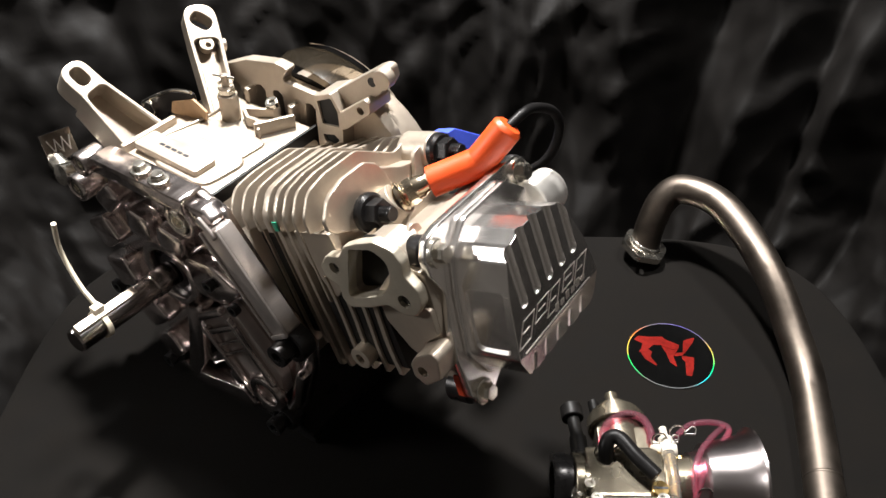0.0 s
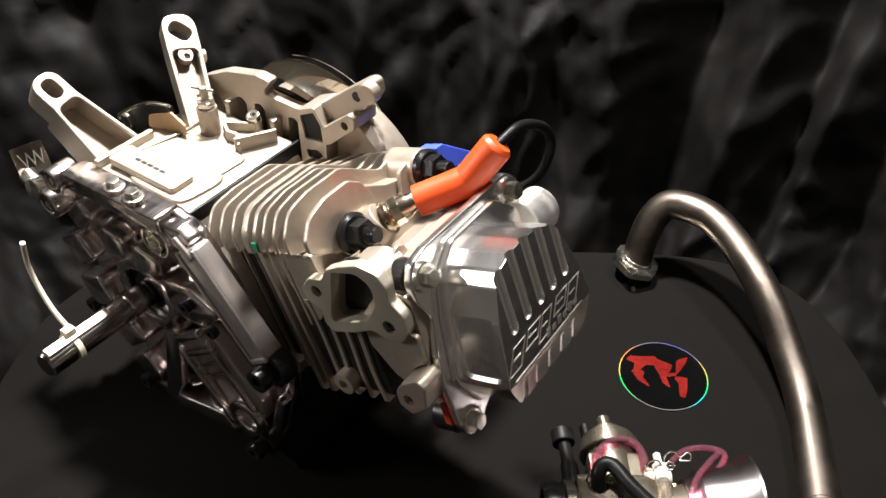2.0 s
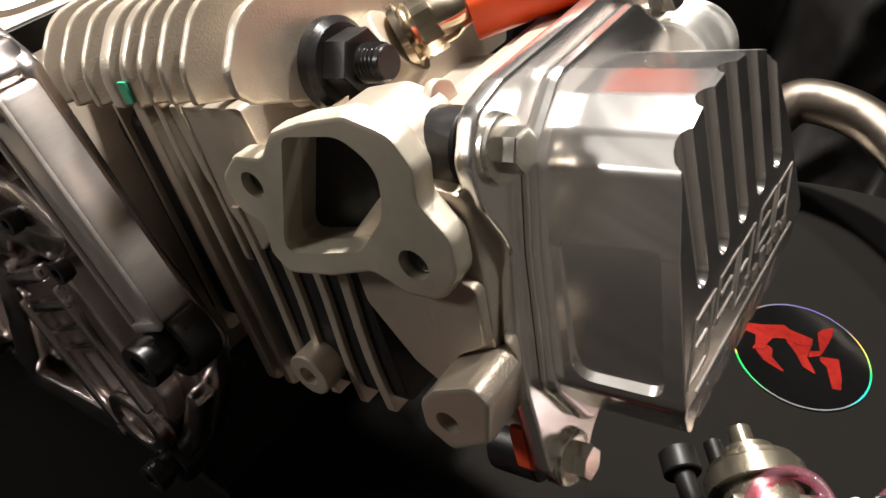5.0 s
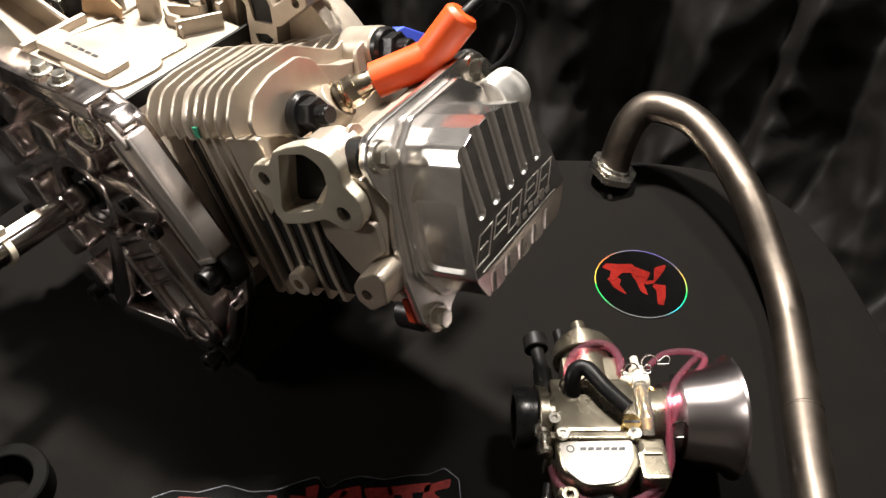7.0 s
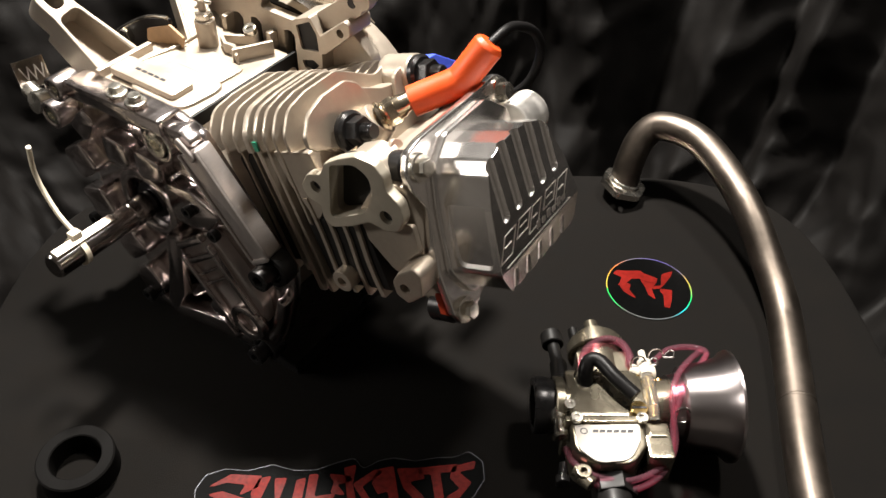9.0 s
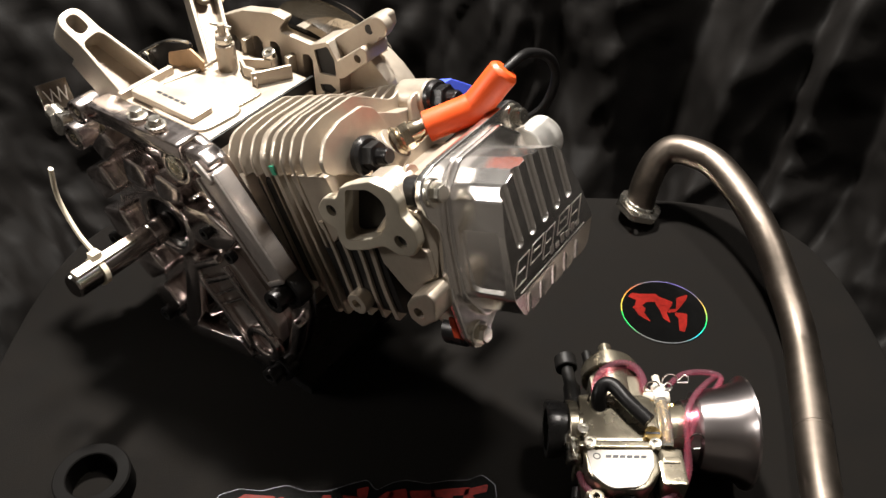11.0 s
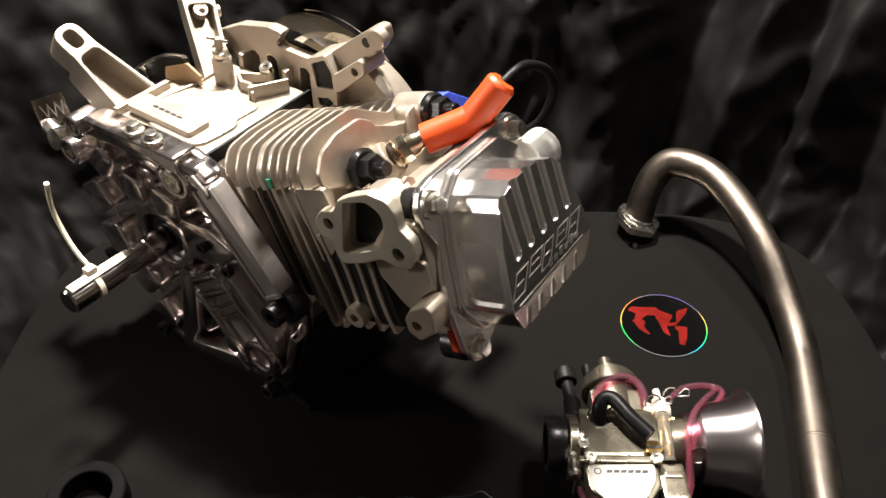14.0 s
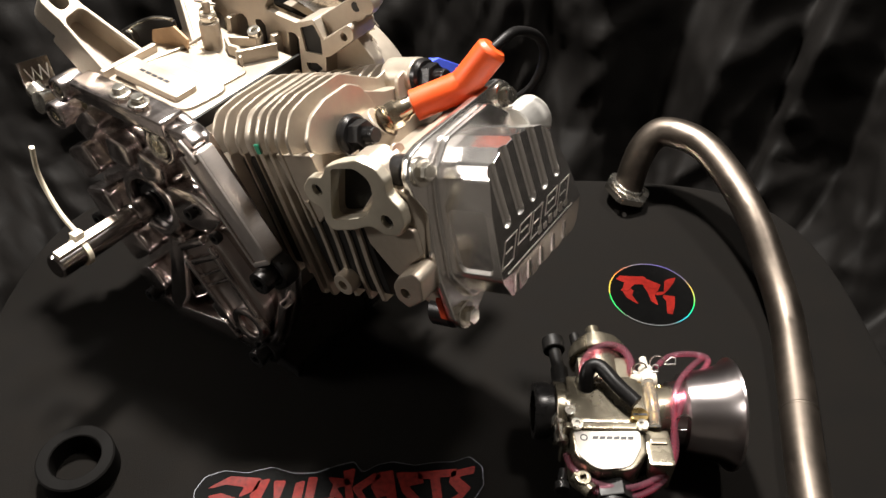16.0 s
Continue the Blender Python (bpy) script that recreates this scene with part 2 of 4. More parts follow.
def rod(a, b, r, r2=None, n=20, chamfer=0.0):
    """A cylinder from a to b with softened ends."""
    a, b = Vector(a), Vector(b)
    L = (b - a).length
    r2 = r if r2 is None else r2
    c = chamfer or min(r, L) * 0.08
    M = Matrix.Translation(a) @ (b - a).to_track_quat("Z", "Y").to_matrix().to_4x4()
    return lathe([(0, 0), (r - c, 0), (r, c), (r2, L - c), (r2 - c, L), (0, L)], M, n)


def box(x0, x1, y0, y1, z0, z1, bev=0.001, M=None):
    bm = bmesh.new()
    bmesh.ops.create_cube(bm, size=1)
    for v in bm.verts:
        v.co = Vector(((x0 + x1) / 2 + v.co.x * (x1 - x0), (y0 + y1) / 2 + v.co.y * (y1 - y0), (z0 + z1) / 2 + v.co.z * (z1 - z0)))
    if bev:
        bmesh.ops.bevel(bm, geom=list(bm.edges), offset=bev, segments=2, affect="EDGES", profile=0.6)
    if M is not None:
        bm.transform(M)
    return bm


def joined(*bms):
    out = bmesh.new()
    for b in bms:
        me = bpy.data.meshes.new("tmp")
        b.to_mesh(me)
        out.from_mesh(me)
        bpy.data.meshes.remove(me)
        b.free()
    return out


def flat_weights(bm):
    """Each face's share: the whole area of the flat patch that it belongs to."""
    bm.faces.ensure_lookup_table()
    bm.faces.index_update()
    patch, area = [-1] * len(bm.faces), []
    for f in bm.faces:
        if patch[f.index] >= 0:
            continue
        k, todo, total = len(area), [f], 0.0
        patch[f.index] = k
        while todo:
            g = todo.pop()
            total += g.calc_area()
            for e in g.edges:
                if len(e.link_faces) == 2:
                    h = e.link_faces[0] if e.link_faces[1] is g else e.link_faces[1]
                    if patch[h.index] < 0 and h.normal.dot(g.normal) > 0.9999:
                        patch[h.index] = k
                        todo.append(h)
        area.append(total)
    return [area[k] for k in patch]


def rounded_normals(bm, soft):
    """Normals that keep flat faces flat and roll only over the rounded rims."""
    bm.normal_update()
    share, limit, out = flat_weights(bm), math.cos(radians(soft)), []
    for f in bm.faces:
        n = f.normal
        for v in f.verts:
            total = Vector((0, 0, 0))
            for g in v.link_faces:
                if g.normal.dot(n) > limit:
                    total += g.normal * share[g.index]
            out.append(tuple(total.normalized() if total.length > 1e-16 else n))
    return out


def mesh_of(name, bm, mat, soft=38):
    me = bpy.data.meshes.new(name)
    for f in bm.faces:
        f.smooth = True
    for e in bm.edges:
        e.smooth = len(e.link_faces) == 2 and e.calc_face_angle(0) < radians(soft)
    normals = rounded_normals(bm, soft) if soft < 60 and mat is not BILLET and mat is not RAIL else None
    bm.to_mesh(me)
    bm.free()
    if normals:
        me.normals_split_custom_set(normals)
    me.materials.append(mat)
    return me


def part(name, bm, mat, parent, label="", soft=38):
    ob = new(name, mesh_of(name, bm, mat, soft))
    ob.parent = parent
    if label:
        ob["label"] = label
    return ob


def thing(name, m, label, category, group="", kind=""):
    ob = new(name)
    ob.empty_display_size = 0.02
    ob.matrix_world = m
    return tagged(ob, label, category, group, kind)


def single(name, bm, mat, m, label="", category="", kind="", soft=38):
    ob = new(name, mesh_of(name, bm, mat, soft))
    ob.matrix_world = m
    return tagged(ob, label, category, "", kind)


def hexagon(r, cx=0, cy=0, turn=0.0):
    return [(cx + r * math.cos(math.pi / 3 * i + turn), cy + r * math.sin(math.pi / 3 * i + turn)) for i in range(6)]


def along(p, d):
    """A pose at p with its z axis along d."""
    return Matrix.Translation(p) @ Vector(d).to_track_quat("Z", "Y").to_matrix().to_4x4()


def cap_screw(p, d, r, h, socket=True):
    """Socket-head screw whose head rises from p along d."""
    M = along(p, d)
    rim = ring(0, 0, r, 18)
    loops = [rim, hexagon(r * 0.52)] if socket else [rim]
    return joined(plate(loops, 0, h, r * 0.1, M), plate([ring(0, 0, r * 0.9, 12)], -0.001, h * 0.5, 0, M))


def flange_bolt(p, d, r, h):
    M = along(p, d)
    return joined(lathe([(0, 0), (r * 1.55, 0), (r * 1.5, h * 0.2), (r * 1.1, h * 0.3), (0, h * 0.3)], M, 20), plate([hexagon(r)], h * 0.25, h, r * 0.12, M))


def carve(bm, cutters):
    """Cuts solids out of a solid."""
    a = new("tmp_solid", bpy.data.meshes.new("tmp"))
    bm.to_mesh(a.data)
    bm.free()
    c = new("tmp_cutter", bpy.data.meshes.new("tmp"))
    cut = joined(*cutters)
    cut.to_mesh(c.data)
    cut.free()
    md = a.modifiers.new("cut", "BOOLEAN")
    md.operation, md.object, md.solver, md.use_self = "DIFFERENCE", c, "EXACT", True
    dg = bpy.context.evaluated_depsgraph_get()
    out = bmesh.new()
    me = bpy.data.meshes.new_from_object(a.evaluated_get(dg))
    out.from_mesh(me)
    for o in (a, c):
        data = o.data
        bpy.data.objects.remove(o)
        bpy.data.meshes.remove(data)
    bpy.data.meshes.remove(me)
    return out


def capsule(a, b, r, n=14):
    a, b = Vector(a), Vector(b)
    L = (b - a).length
    prof = [(0, -r)] + [(r * math.cos(t), r * math.sin(t)) for t in (-1.2, -0.8, -0.4, 0)] + [(r * math.cos(t), L + r * math.sin(t)) for t in (0, 0.4, 0.8, 1.2)] + [(0, L + r)]
    return lathe(prof, Matrix.Translation(a) @ (b - a).to_track_quat("Z", "Y").to_matrix().to_4x4(), n)


# ---------- table, cloth, room ----------
def table_radius(a):
    """Half widths of the rounded tabletop, by direction."""
    c, s = abs(math.cos(a)), abs(math.sin(a))
    n = 5.5
    return 1.0 / ((c / 0.334) ** n + (s / 0.3185) ** n) ** (1 / n)


TABLE_X, TABLE_Y = 0.007, 0.2575


def tabletop(z0, z1, bevel):
    n = 120
    rim = []
    for i in range(n):
        a = 2 * math.pi * i / n
        r = table_radius(a)
        rim.append((r * math.cos(a), r * math.sin(a)))
    return plate([rim], z0, z1, bevel)


table = thing("table", pose(TABLE_X, TABLE_Y, 0), "rounded display table top covered in plain black felt", "table")
part("felt_cover", tabletop(-0.010, 0.0, 0.004), TABLE_CLOTH, table, "plain black felt", 60)
part("board", tabletop(-0.020, -0.010, 0.001), TABLE_CLOTH, table)


def drape():
    """Black cloth round the table: it dips at the rim, falls in front and rises in folds behind."""
    bm = bmesh.new()
    na, nr = 720, 250
    # the large pleats of the rising cloth: direction in degrees, lean, half width, depth
    pleats = ((62.5, -7.0, 4.2, -0.060), (56.0, -3.0, 3.2, 0.026), (51.0, 6.0, 1.6, -0.026), (47.5, -6.0, 2.4, 0.024), (43.0, 4.0, 2.2, -0.030), (70.0, -10.0, 3.6, 0.014), (77.0, 6.0, 3.0, -0.020), (84.0, -5.0, 2.6, 0.012),
              (90.0, 8.0, 3.4, -0.022), (99.0, -6.0, 4.0, 0.016), (108.0, 7.0, 3.0, -0.024), (117.0, -8.0, 3.6, 0.012), (124.0, 5.0, 2.6, -0.014), (131.0, -4.0, 3.0, 0.010), (139.0, 6.0, 3.0, -0.014), (148.0, -6.0, 4.0, 0.010), (36.0, 5.0, 3.0, 0.020), (28.0, -5.0, 3.0, -0.024))

    def profile(d, back):
        behind = 0.05 * max(0, min(1, (d - 0.02) / 0.08)) + 0.05 * max(0, min(1, (d - 0.045) / 0.10)) + 2.1 * max(0, min(d, 0.34) - 0.10) + 0.4 * max(0, d - 0.34)
        return -0.026 - (0.10 - 0.035 * back) * min(1, d / 0.03) + back * behind - (1 - back) * 0.55 * d

    rows = []
    for j in range(nr):
        row = []
        d = 0.9 * (j / (nr - 1)) ** 1.5
        for i in range(na):
            a = 2 * math.pi * i / na
            back = max(0.0, min(1.0, (math.sin(a) + 0.25) / 0.8))
            back = back * back * (3 - 2 * back)
            z0, z1, z2 = profile(d, back), profile(d + 0.03, back), profile(max(0, d - 0.03), back)
            slope = (z1 - z2) / 0.06
            nz = 1 / math.sqrt(1 + slope * slope)
            u, w = a * 0.55, d + 1.3 * max(0.0, min(d, 0.34) - 0.10)
            wx = noise.noise(Vector((u * 4.0, w * 4.0, 1.0))) * 0.6
            wy = noise.noise(Vector((u * 4.0, w * 4.0, 7.0))) * 0.6
            fold = 0.0
            deg = math.degrees(a)
            for c, lean, half, deep in pleats:
                k = (deg - c - lean * (w - 0.25) - 3.0 * wx) / half
                if abs(k) < 3:
                    fold += deep * math.exp(-abs(k) ** 1.5)
            fold += (0.30 - abs(noise.noise(Vector((u * 5.0 + w * 0.9 + wx, w * 1.6 - u * 0.6 + wy, 4.1))))) * 0.030
            fold += (0.26 - abs(noise.noise(Vector((u * 11.0 - w * 5.5 + wy * 1.5, w * 4.0 + u * 3.0 + wx, 9.1))))) * 0.020
            fold += (0.24 - abs(noise.noise(Vector((u * 20 + w * 16 + wx * 3, w * 13 - u * 9 + wy * 3, 5.0))))) * 0.015
            fold += (0.20 - abs(noise.noise(Vector((u * 38 - w * 22 + wx * 4, w * 30 + u * 14 + wy * 4, 3.0))))) * 0.0050
            fold += noise.noise(Vector((u * 60, w * 60, 2.0))) * 0.0012
            fold *= min(1.0, d / 0.07)
            r = table_radius(a) + 0.004 + d - fold * slope * nz
            row.append(bm.verts.new((r * math.cos(a), r * math.sin(a), z0 + fold * nz)))
        rows.append(row)
    for r0, r1 in zip(rows, rows[1:]):
        for i in range(na):
            j = (i + 1) % na
            bm.faces.new((r0[i], r0[j], r1[j], r1[i]))
    bmesh.ops.recalc_face_normals(bm, faces=bm.faces)
    return bm


single("backdrop_cloth", drape(), CLOTH, pose(TABLE_X, TABLE_Y, 0), "black cotton cloth draped in folds behind the table", "cloth", "", 180)

for nm, args in {"floor": (-2.5, 2.5, -2.5, 2.5, -0.80, -0.72), "wall_north": (-2.5, 2.5, 2.5, 2.6, -0.72, 1.78), "wall_south": (-2.5, 2.5, -2.6, -2.5, -0.72, 1.78), "wall_west": (-2.6, -2.5, -2.5, 2.5, -0.72, 1.78), "wall_east": (2.5, 2.6, -2.5, 2.5, -0.72, 1.78), "ceiling": (-2.6, 2.6, -2.6, 2.6, 1.78, 1.88)}.items():
    single(nm, box(*args, 0), CEILING_PAINT if nm == "ceiling" else PAINT, Matrix(), "plain dark taupe painted surface of the room", "", "structure")

# ---------- engine ----------
PSI, SLANT = radians(55.0), 22.0
BASE = Matrix(((-math.cos(PSI), math.sin(PSI), 0, 0.0018), (-math.sin(PSI), -math.cos(PSI), 0, 0.307), (0, 0, 1, 0), (0, 0, 0, 1)))
HEAD = Matrix.Translation((0, 0, 0.2187)) @ Matrix.Rotation(radians(SLANT), 4, "X")
SIDE = Matrix(((0, 0, 1, 0), (1, 0, 0, 0), (0, 1, 0, 0), (0, 0, 0, 1)))
FRONT = HEAD @ Matrix.Rotation(radians(90), 4, "X")
HSIDE = HEAD @ SIDE


def mmp(points):
    return [(x * 0.001, y * 0.001) for x, y in points]


def slab_p(loops, p0, p1, bev=0.001):
    """Outlines in (h, z) millimetres, thick along the crankshaft."""
    return plate([mmp(l) for l in loops], p0 * 0.001, p1 * 0.001, bev, SIDE)


def slab_v(loops, v0, v1, bev=0.001):
    """Outlines in (p, w) millimetres, thick along the cylinder."""
    return plate([mmp(l) for l in loops], -v1 * 0.001, -v0 * 0.001, bev, FRONT)


def slab_hp(loops, p0, p1, bev=0.001):
    """Outlines in (v, w) millimetres of the tilted head, thick along the crankshaft."""
    return plate([mmp(l) for l in loops], p0 * 0.001, p1 * 0.001, bev, HSIDE)


def cpt(p, h, z):
    return Vector((p, h, z)) * 0.001


def hpt(p, v, w):
    return HEAD @ (Vector((p, v, w)) * 0.001)


def hdir(p, v, w):
    return HEAD.to_3x3() @ Vector((p, v, w))


engine = thing("kart_engine", BASE, "silver four-stroke kart engine with polished billet covers on black felt", "engine")

# crankcase
case_low = slab_p([fillet([(-150, 2), (-134, 60), (-122, 104), (-140, 150), (-168, 184), (-262, 184), (-282, 140), (-284, 90), (-262, 40), (-246, 2)], 12)], -82, 12.5, 0.003)
part("crankcase", case_low, CAST, engine)
part("top_deck", box(-0.083, 0.013, -0.252, -0.168, 0.172, 0.186, 0.003), CAST, engine)
part("deck_step", plate([fillet(mmp([(-30, -226), (8, -226), (8, -176), (-30, -172)]), 0.012)], 0.184, 0.1885, 0.002), CAST, engine)
part("deck_pad", plate([fillet(mmp([(-14, -244), (4, -244), (4, -186), (-14, -186)]), 0.003)], 0.187, 0.1925, 0.001), CAST, engine)
part("deck_panel", plate([fillet(mmp([(-46, -240), (-16, -240), (-16, -180), (-50, -178), (-54, -210)]), 0.006)], 0.184, 0.1878, 0.0012), CAST, engine)
part("deck_lip", plate([fillet(mmp([(-34, -250), (10, -250), (10, -246), (-34, -246)]), 0.001)], 0.185, 0.1915, 0.001), CAST, engine)
for i in range(5):
    part("name_bar", box(-0.0062, -0.0042, -0.228 + 0.0055 * i, -0.2240 + 0.0055 * i, 0.1925, 0.1928, 0), INK, engine)
# Dark strip that paints the shadowed front face of the deck.
part("deck_edge_shade", box(-0.084, 0.012, -0.1662, -0.1640, 0.120, 0.1885, 0.0006), DARK, engine)
for q in ((24, -211, 196.2), (25, -193, 196.9)):
    part("deck_bolt", flange_bolt(cpt(*q), (0, 0, 1), 0.0043, 0.0052), ZINC, engine)
# ribs and posts of the top deck
part("deck_rib", plate([fillet(mmp([(-64, -214), (-58, -204), (-59, -197), (-51, -187), (-53, -186), (-62, -197), (-61, -204), (-66, -212)]), 0.0008)], 0.186, 0.1935, 0.0006), CAST, engine)
part("deck_rib", plate([fillet(mmp([(-52, -190), (-76, -176), (-77, -178), (-53, -192)]), 0.0006)], 0.186, 0.196, 0.0006), CAST, engine)
part("deck_rib", plate([fillet(mmp([(-66, -213), (-76, -196), (-78, -197), (-68, -214)]), 0.0006)], 0.186, 0.193, 0.0006), CAST, engine)
part("governor_post", joined(rod(cpt(-60, -221, 184), cpt(-60, -221, 205), 0.0068), rod(cpt(-60, -221, 205), cpt(-60, -221, 211), 0.0052), rod(cpt(-60, -221, 211), cpt(-60, -221, 219), 0.0026)), CAST, engine)
part("governor_nut", plate([hexagon(0.0062)], 0.0, 0.004, 0.0006, along(cpt(-60, -221, 206), (0, 0, 1))), ZINC, engine)
part("governor_clip", joined(box(-0.066, -0.054, -0.2216, -0.2204, 0.214, 0.2165, 0.0004), rod(cpt(-64, -216, 216), cpt(-55, -226, 220), 0.0012)), ZINC, engine)
part("oil_line", tube([cpt(-60, -222, 196), cpt(-48, -230, 190), cpt(-30, -236, 188), cpt(-12, -241, 187.5)], 0.0012), CAST, engine)


def tank_bracket(foot, tip, w0, w1, deep0, deep1, across=(-1, 0, 0), slot_turn=0.0):
    """A cast tank arm: an open channel, wide at the foot, with a slotted eye at its upper end."""
    foot, tip = cpt(*foot), cpt(*tip)
    y = (tip - foot).normalized()
    x = Vector(across).normalized()
    x = (x - y * x.dot(y)).normalized()
    z = x.cross(y)
    M = Matrix.Translation(foot) @ Matrix((x, y, z)).transposed().to_4x4()
    L = (tip - foot).length * 1000
    eye = w1 * 2.1
    outer = fillet([(-w0, 0), (w0, 0), (w1, L - eye), (w1, L), (-w1, L), (-w1, L - eye)], [1, 1, 10, w1 * 0.96, w1 * 0.96, 10])
    slot = fillet([(-w1 * 0.46, L - w1 * 1.75), (w1 * 0.46, L - w1 * 1.75), (w1 * 0.46, L - w1 * 0.45), (-w1 * 0.46, L - w1 * 0.45)], w1 * 0.45)
    c, sn, mid = math.cos(radians(slot_turn)), math.sin(radians(slot_turn)), L - w1 * 1.1
    slot = [(a * c - (b - mid) * sn, mid + a * sn + (b - mid) * c) for a, b in slot]
    pocket = fillet([(-w0 + 3.4, 2), (w0 - 3.4, 2), (w1 - 2.6, L - eye - 1.5), (-w1 + 2.6, L - eye - 1.5)], [1, 1, 5, 5])
    solid = plate([mmp(outer), mmp(slot), mmp(pocket)], -deep1 * 0.001, 0.0, 0.0012, M)
    floor_web = plate([mmp(outer), mmp(slot)], -(deep1 + 3) * 0.001, -deep1 * 0.001 + 0.0005, 0.0008, M)
    walls = plate([mmp(fillet([(-w0, 0), (-w0 + 4, 0), (-w1 + 3, L - eye), (-w1, L - eye)], 1))], -deep0 * 0.001, -0.0006, 0.001, M)
    wall2 = plate([mmp(fillet([(w0, 0), (w0 - 4, 0), (w1 - 3, L - eye), (w1, L - eye)], 1))], -deep0 * 0.001, -0.0006, 0.001, M)
    return joined(solid, floor_web, walls, wall2)


part("tank_bracket", tank_bracket((-12, -240, 180), (1, -298, 230), 18, 10.0, 30, 19, (-1, 0.10, 0)), CAST, engine)
part("tank_bracket", tank_bracket((-59.7, -226, 183.7), (-97.4, -281.8, 237.7), 10.0, 11.6, 15, 11, (-0.882, 0.448, -0.153), 50), CAST, engine)
part("bracket_boss", carve(rod(cpt(-86.1, -267.8, 213.2), cpt(-84.9, -263.7, 218.2), 0.0052), [rod(cpt(-86.0, -265.2, 214.2), cpt(-84.5, -261, 219.2), 0.0022)]), CAST, engine)
part("bracket_boss", rod(cpt(-92.8, -262.9, 213.5), cpt(-98.1, -260.2, 212.6), 0.0046), CAST, engine)

# far side: flywheel shroud, guard and ear
SHROUD = fillet([(-290, 100), (-292, 150), (-282, 180), (-262, 199), (-249, 206), (-230, 215), (-202, 221), (-189, 220), (-198, 209), (-169, 208), (-152, 212), (-121, 217), (-104, 202), (-96, 178), (-100, 130), (-150, 96)], [10, 10, 10, 8, 8, 8, 6, 2, 3, 3, 5, 6, 8, 8, 8, 10])
FAN_SLOTS = [fillet([(h, 170), (h + 9.5, 170), (h + 9.5, z - 3), (h + 6, z), (h + 1, z - 1)], 2) for h, z in ((-249, 192), (-225, 198), (-208, 199), (-178, 199))]
part("shroud_flange", slab_p([SHROUD] + FAN_SLOTS, -97, -88, 0.0014), CAST, engine)
# Added dark disc that keeps the shroud slots black, as shade would.
part("slot_shade_disc", lathe([(0.0, 0.0), (0.076, 0.0), (0.076, 0.004), (0.0, 0.004)], Matrix.Translation(cpt(-99, -192, 132)) @ Matrix.Rotation(radians(-90), 4, "Y"), 48), DARK, engine)
fan = lathe([(0.0, 0.0), (0.03, 0.0), (0.085, 0.004), (0.098, 0.008), (0.1, 0.03), (0.1, 0.045), (0.092, 0.05), (0.0, 0.05)], Matrix.Translation(cpt(-104, -180, 120)) @ Matrix.Rotation(radians(-90), 4, "Y") @ Matrix.Scale(0.80, 4), 48)
part("flywheel_housing", fan, CAST, engine)


def guard(a0, a1, rows, thick):
    """A curved strip of guard from rows of (radius, place along the shaft)."""
    bm = bmesh.new()
    n = 22
    grid = [[bm.verts.new((dp, -0.186 + r * math.cos(radians(a0 + (a1 - a0) * i / n)), 0.140 + r * math.sin(radians(a0 + (a1 - a0) * i / n)))) for i in range(n + 1)] for r, dp in rows]
    for g0, g1 in zip(grid, grid[1:]):
        for i in range(n):
            bm.faces.new((g0[i], g0[i + 1], g1[i + 1], g1[i]))
    bmesh.ops.solidify(bm, geom=list(bm.faces), thickness=thick)
    return bm


part("fan_guard", guard(48, 106, ((0.080, -0.0955), (0.082, -0.108), (0.079, -0.124), (0.072, -0.132)), 0.0012), SMOKE, engine, "clear smoked plastic fan guard")
part("guard_rim", guard(48, 106, ((0.0795, -0.1285), (0.0775, -0.1315)), 0.0018), CAST, engine)
part("guard_bar", guard(76, 90, ((0.0785, -0.0958), (0.0805, -0.108), (0.0775, -0.124)), 0.001), SMOKE, engine)
for h in (-229, -188):
    part("shroud_post", box(-0.089, -0.081, h * 0.001, h * 0.001 + 0.0045, 0.178, 0.1965, 0.0012), CAST, engine)
part("screw_post", rod(cpt(-80, -200, 176), cpt(-80, -200, 193), 0.0046), CAST, engine)
part("shroud_screw", cap_screw(cpt(-80, -200, 193), (0.4, 0, 1), 0.0046, 0.0042), ZINC, engine)
CELLS = [fillet([(-155, 213.5), (-143.2, 219.6), (-138, 211.5), (-137.4, 200), (-152, 197.5)], 1.5), fillet([(-152.5, 189.5), (-143, 192.4), (-138, 190), (-144, 184), (-151, 184.6)], 1.2)]
ear = joined(
    carve(slab_p([fillet([(-157.5, 178), (-157.5, 216.5), (-143, 223), (-135.6, 212), (-135, 198), (-136, 178)], [2, 2, 2, 2, 3, 3])], -100, -77, 0.0008), [slab_p([lp], -92, -60, 0) for lp in CELLS]),
    slab_p([fillet([(-149, 218), (-114, 245), (-109, 248), (-104, 248), (-102, 240), (-108, 231), (-119, 222), (-142, 204)], [2, 4, 5, 5, 5, 4, 3, 2])], -98, -84, 0.0014),
    carve(slab_p([fillet([(-137, 211), (-115, 228.6), (-111.4, 226.6), (-111, 219), (-131, 201), (-136, 198)], [1, 3, 3, 4, 3, 2])], -99, -77, 0.0012), [rod(cpt(-82, -118.6, 219), cpt(-60, -118.6, 219), 0.0028)]),
    rod(cpt(-90, -105.6, 241.9), cpt(-82.6, -105.6, 241.9), 0.0064, n=28))
part("starter_ear", ear, CAST, engine)
# Black fillings in the cells stand for the unlit pocket walls.
for lp in CELLS:
    part("ear_recess_shade", slab_p([lp], -92.4, -78.6, 0), DARK, engine)
# The boss hole is not cut; this black disc gives its shade.
part("ear_hole_shade", rod(cpt(-84.4, -113.7, 237.6), cpt(-83.7, -113.7, 237.6), 0.0032), BLACK_STEEL_AND_SHADE, engine)
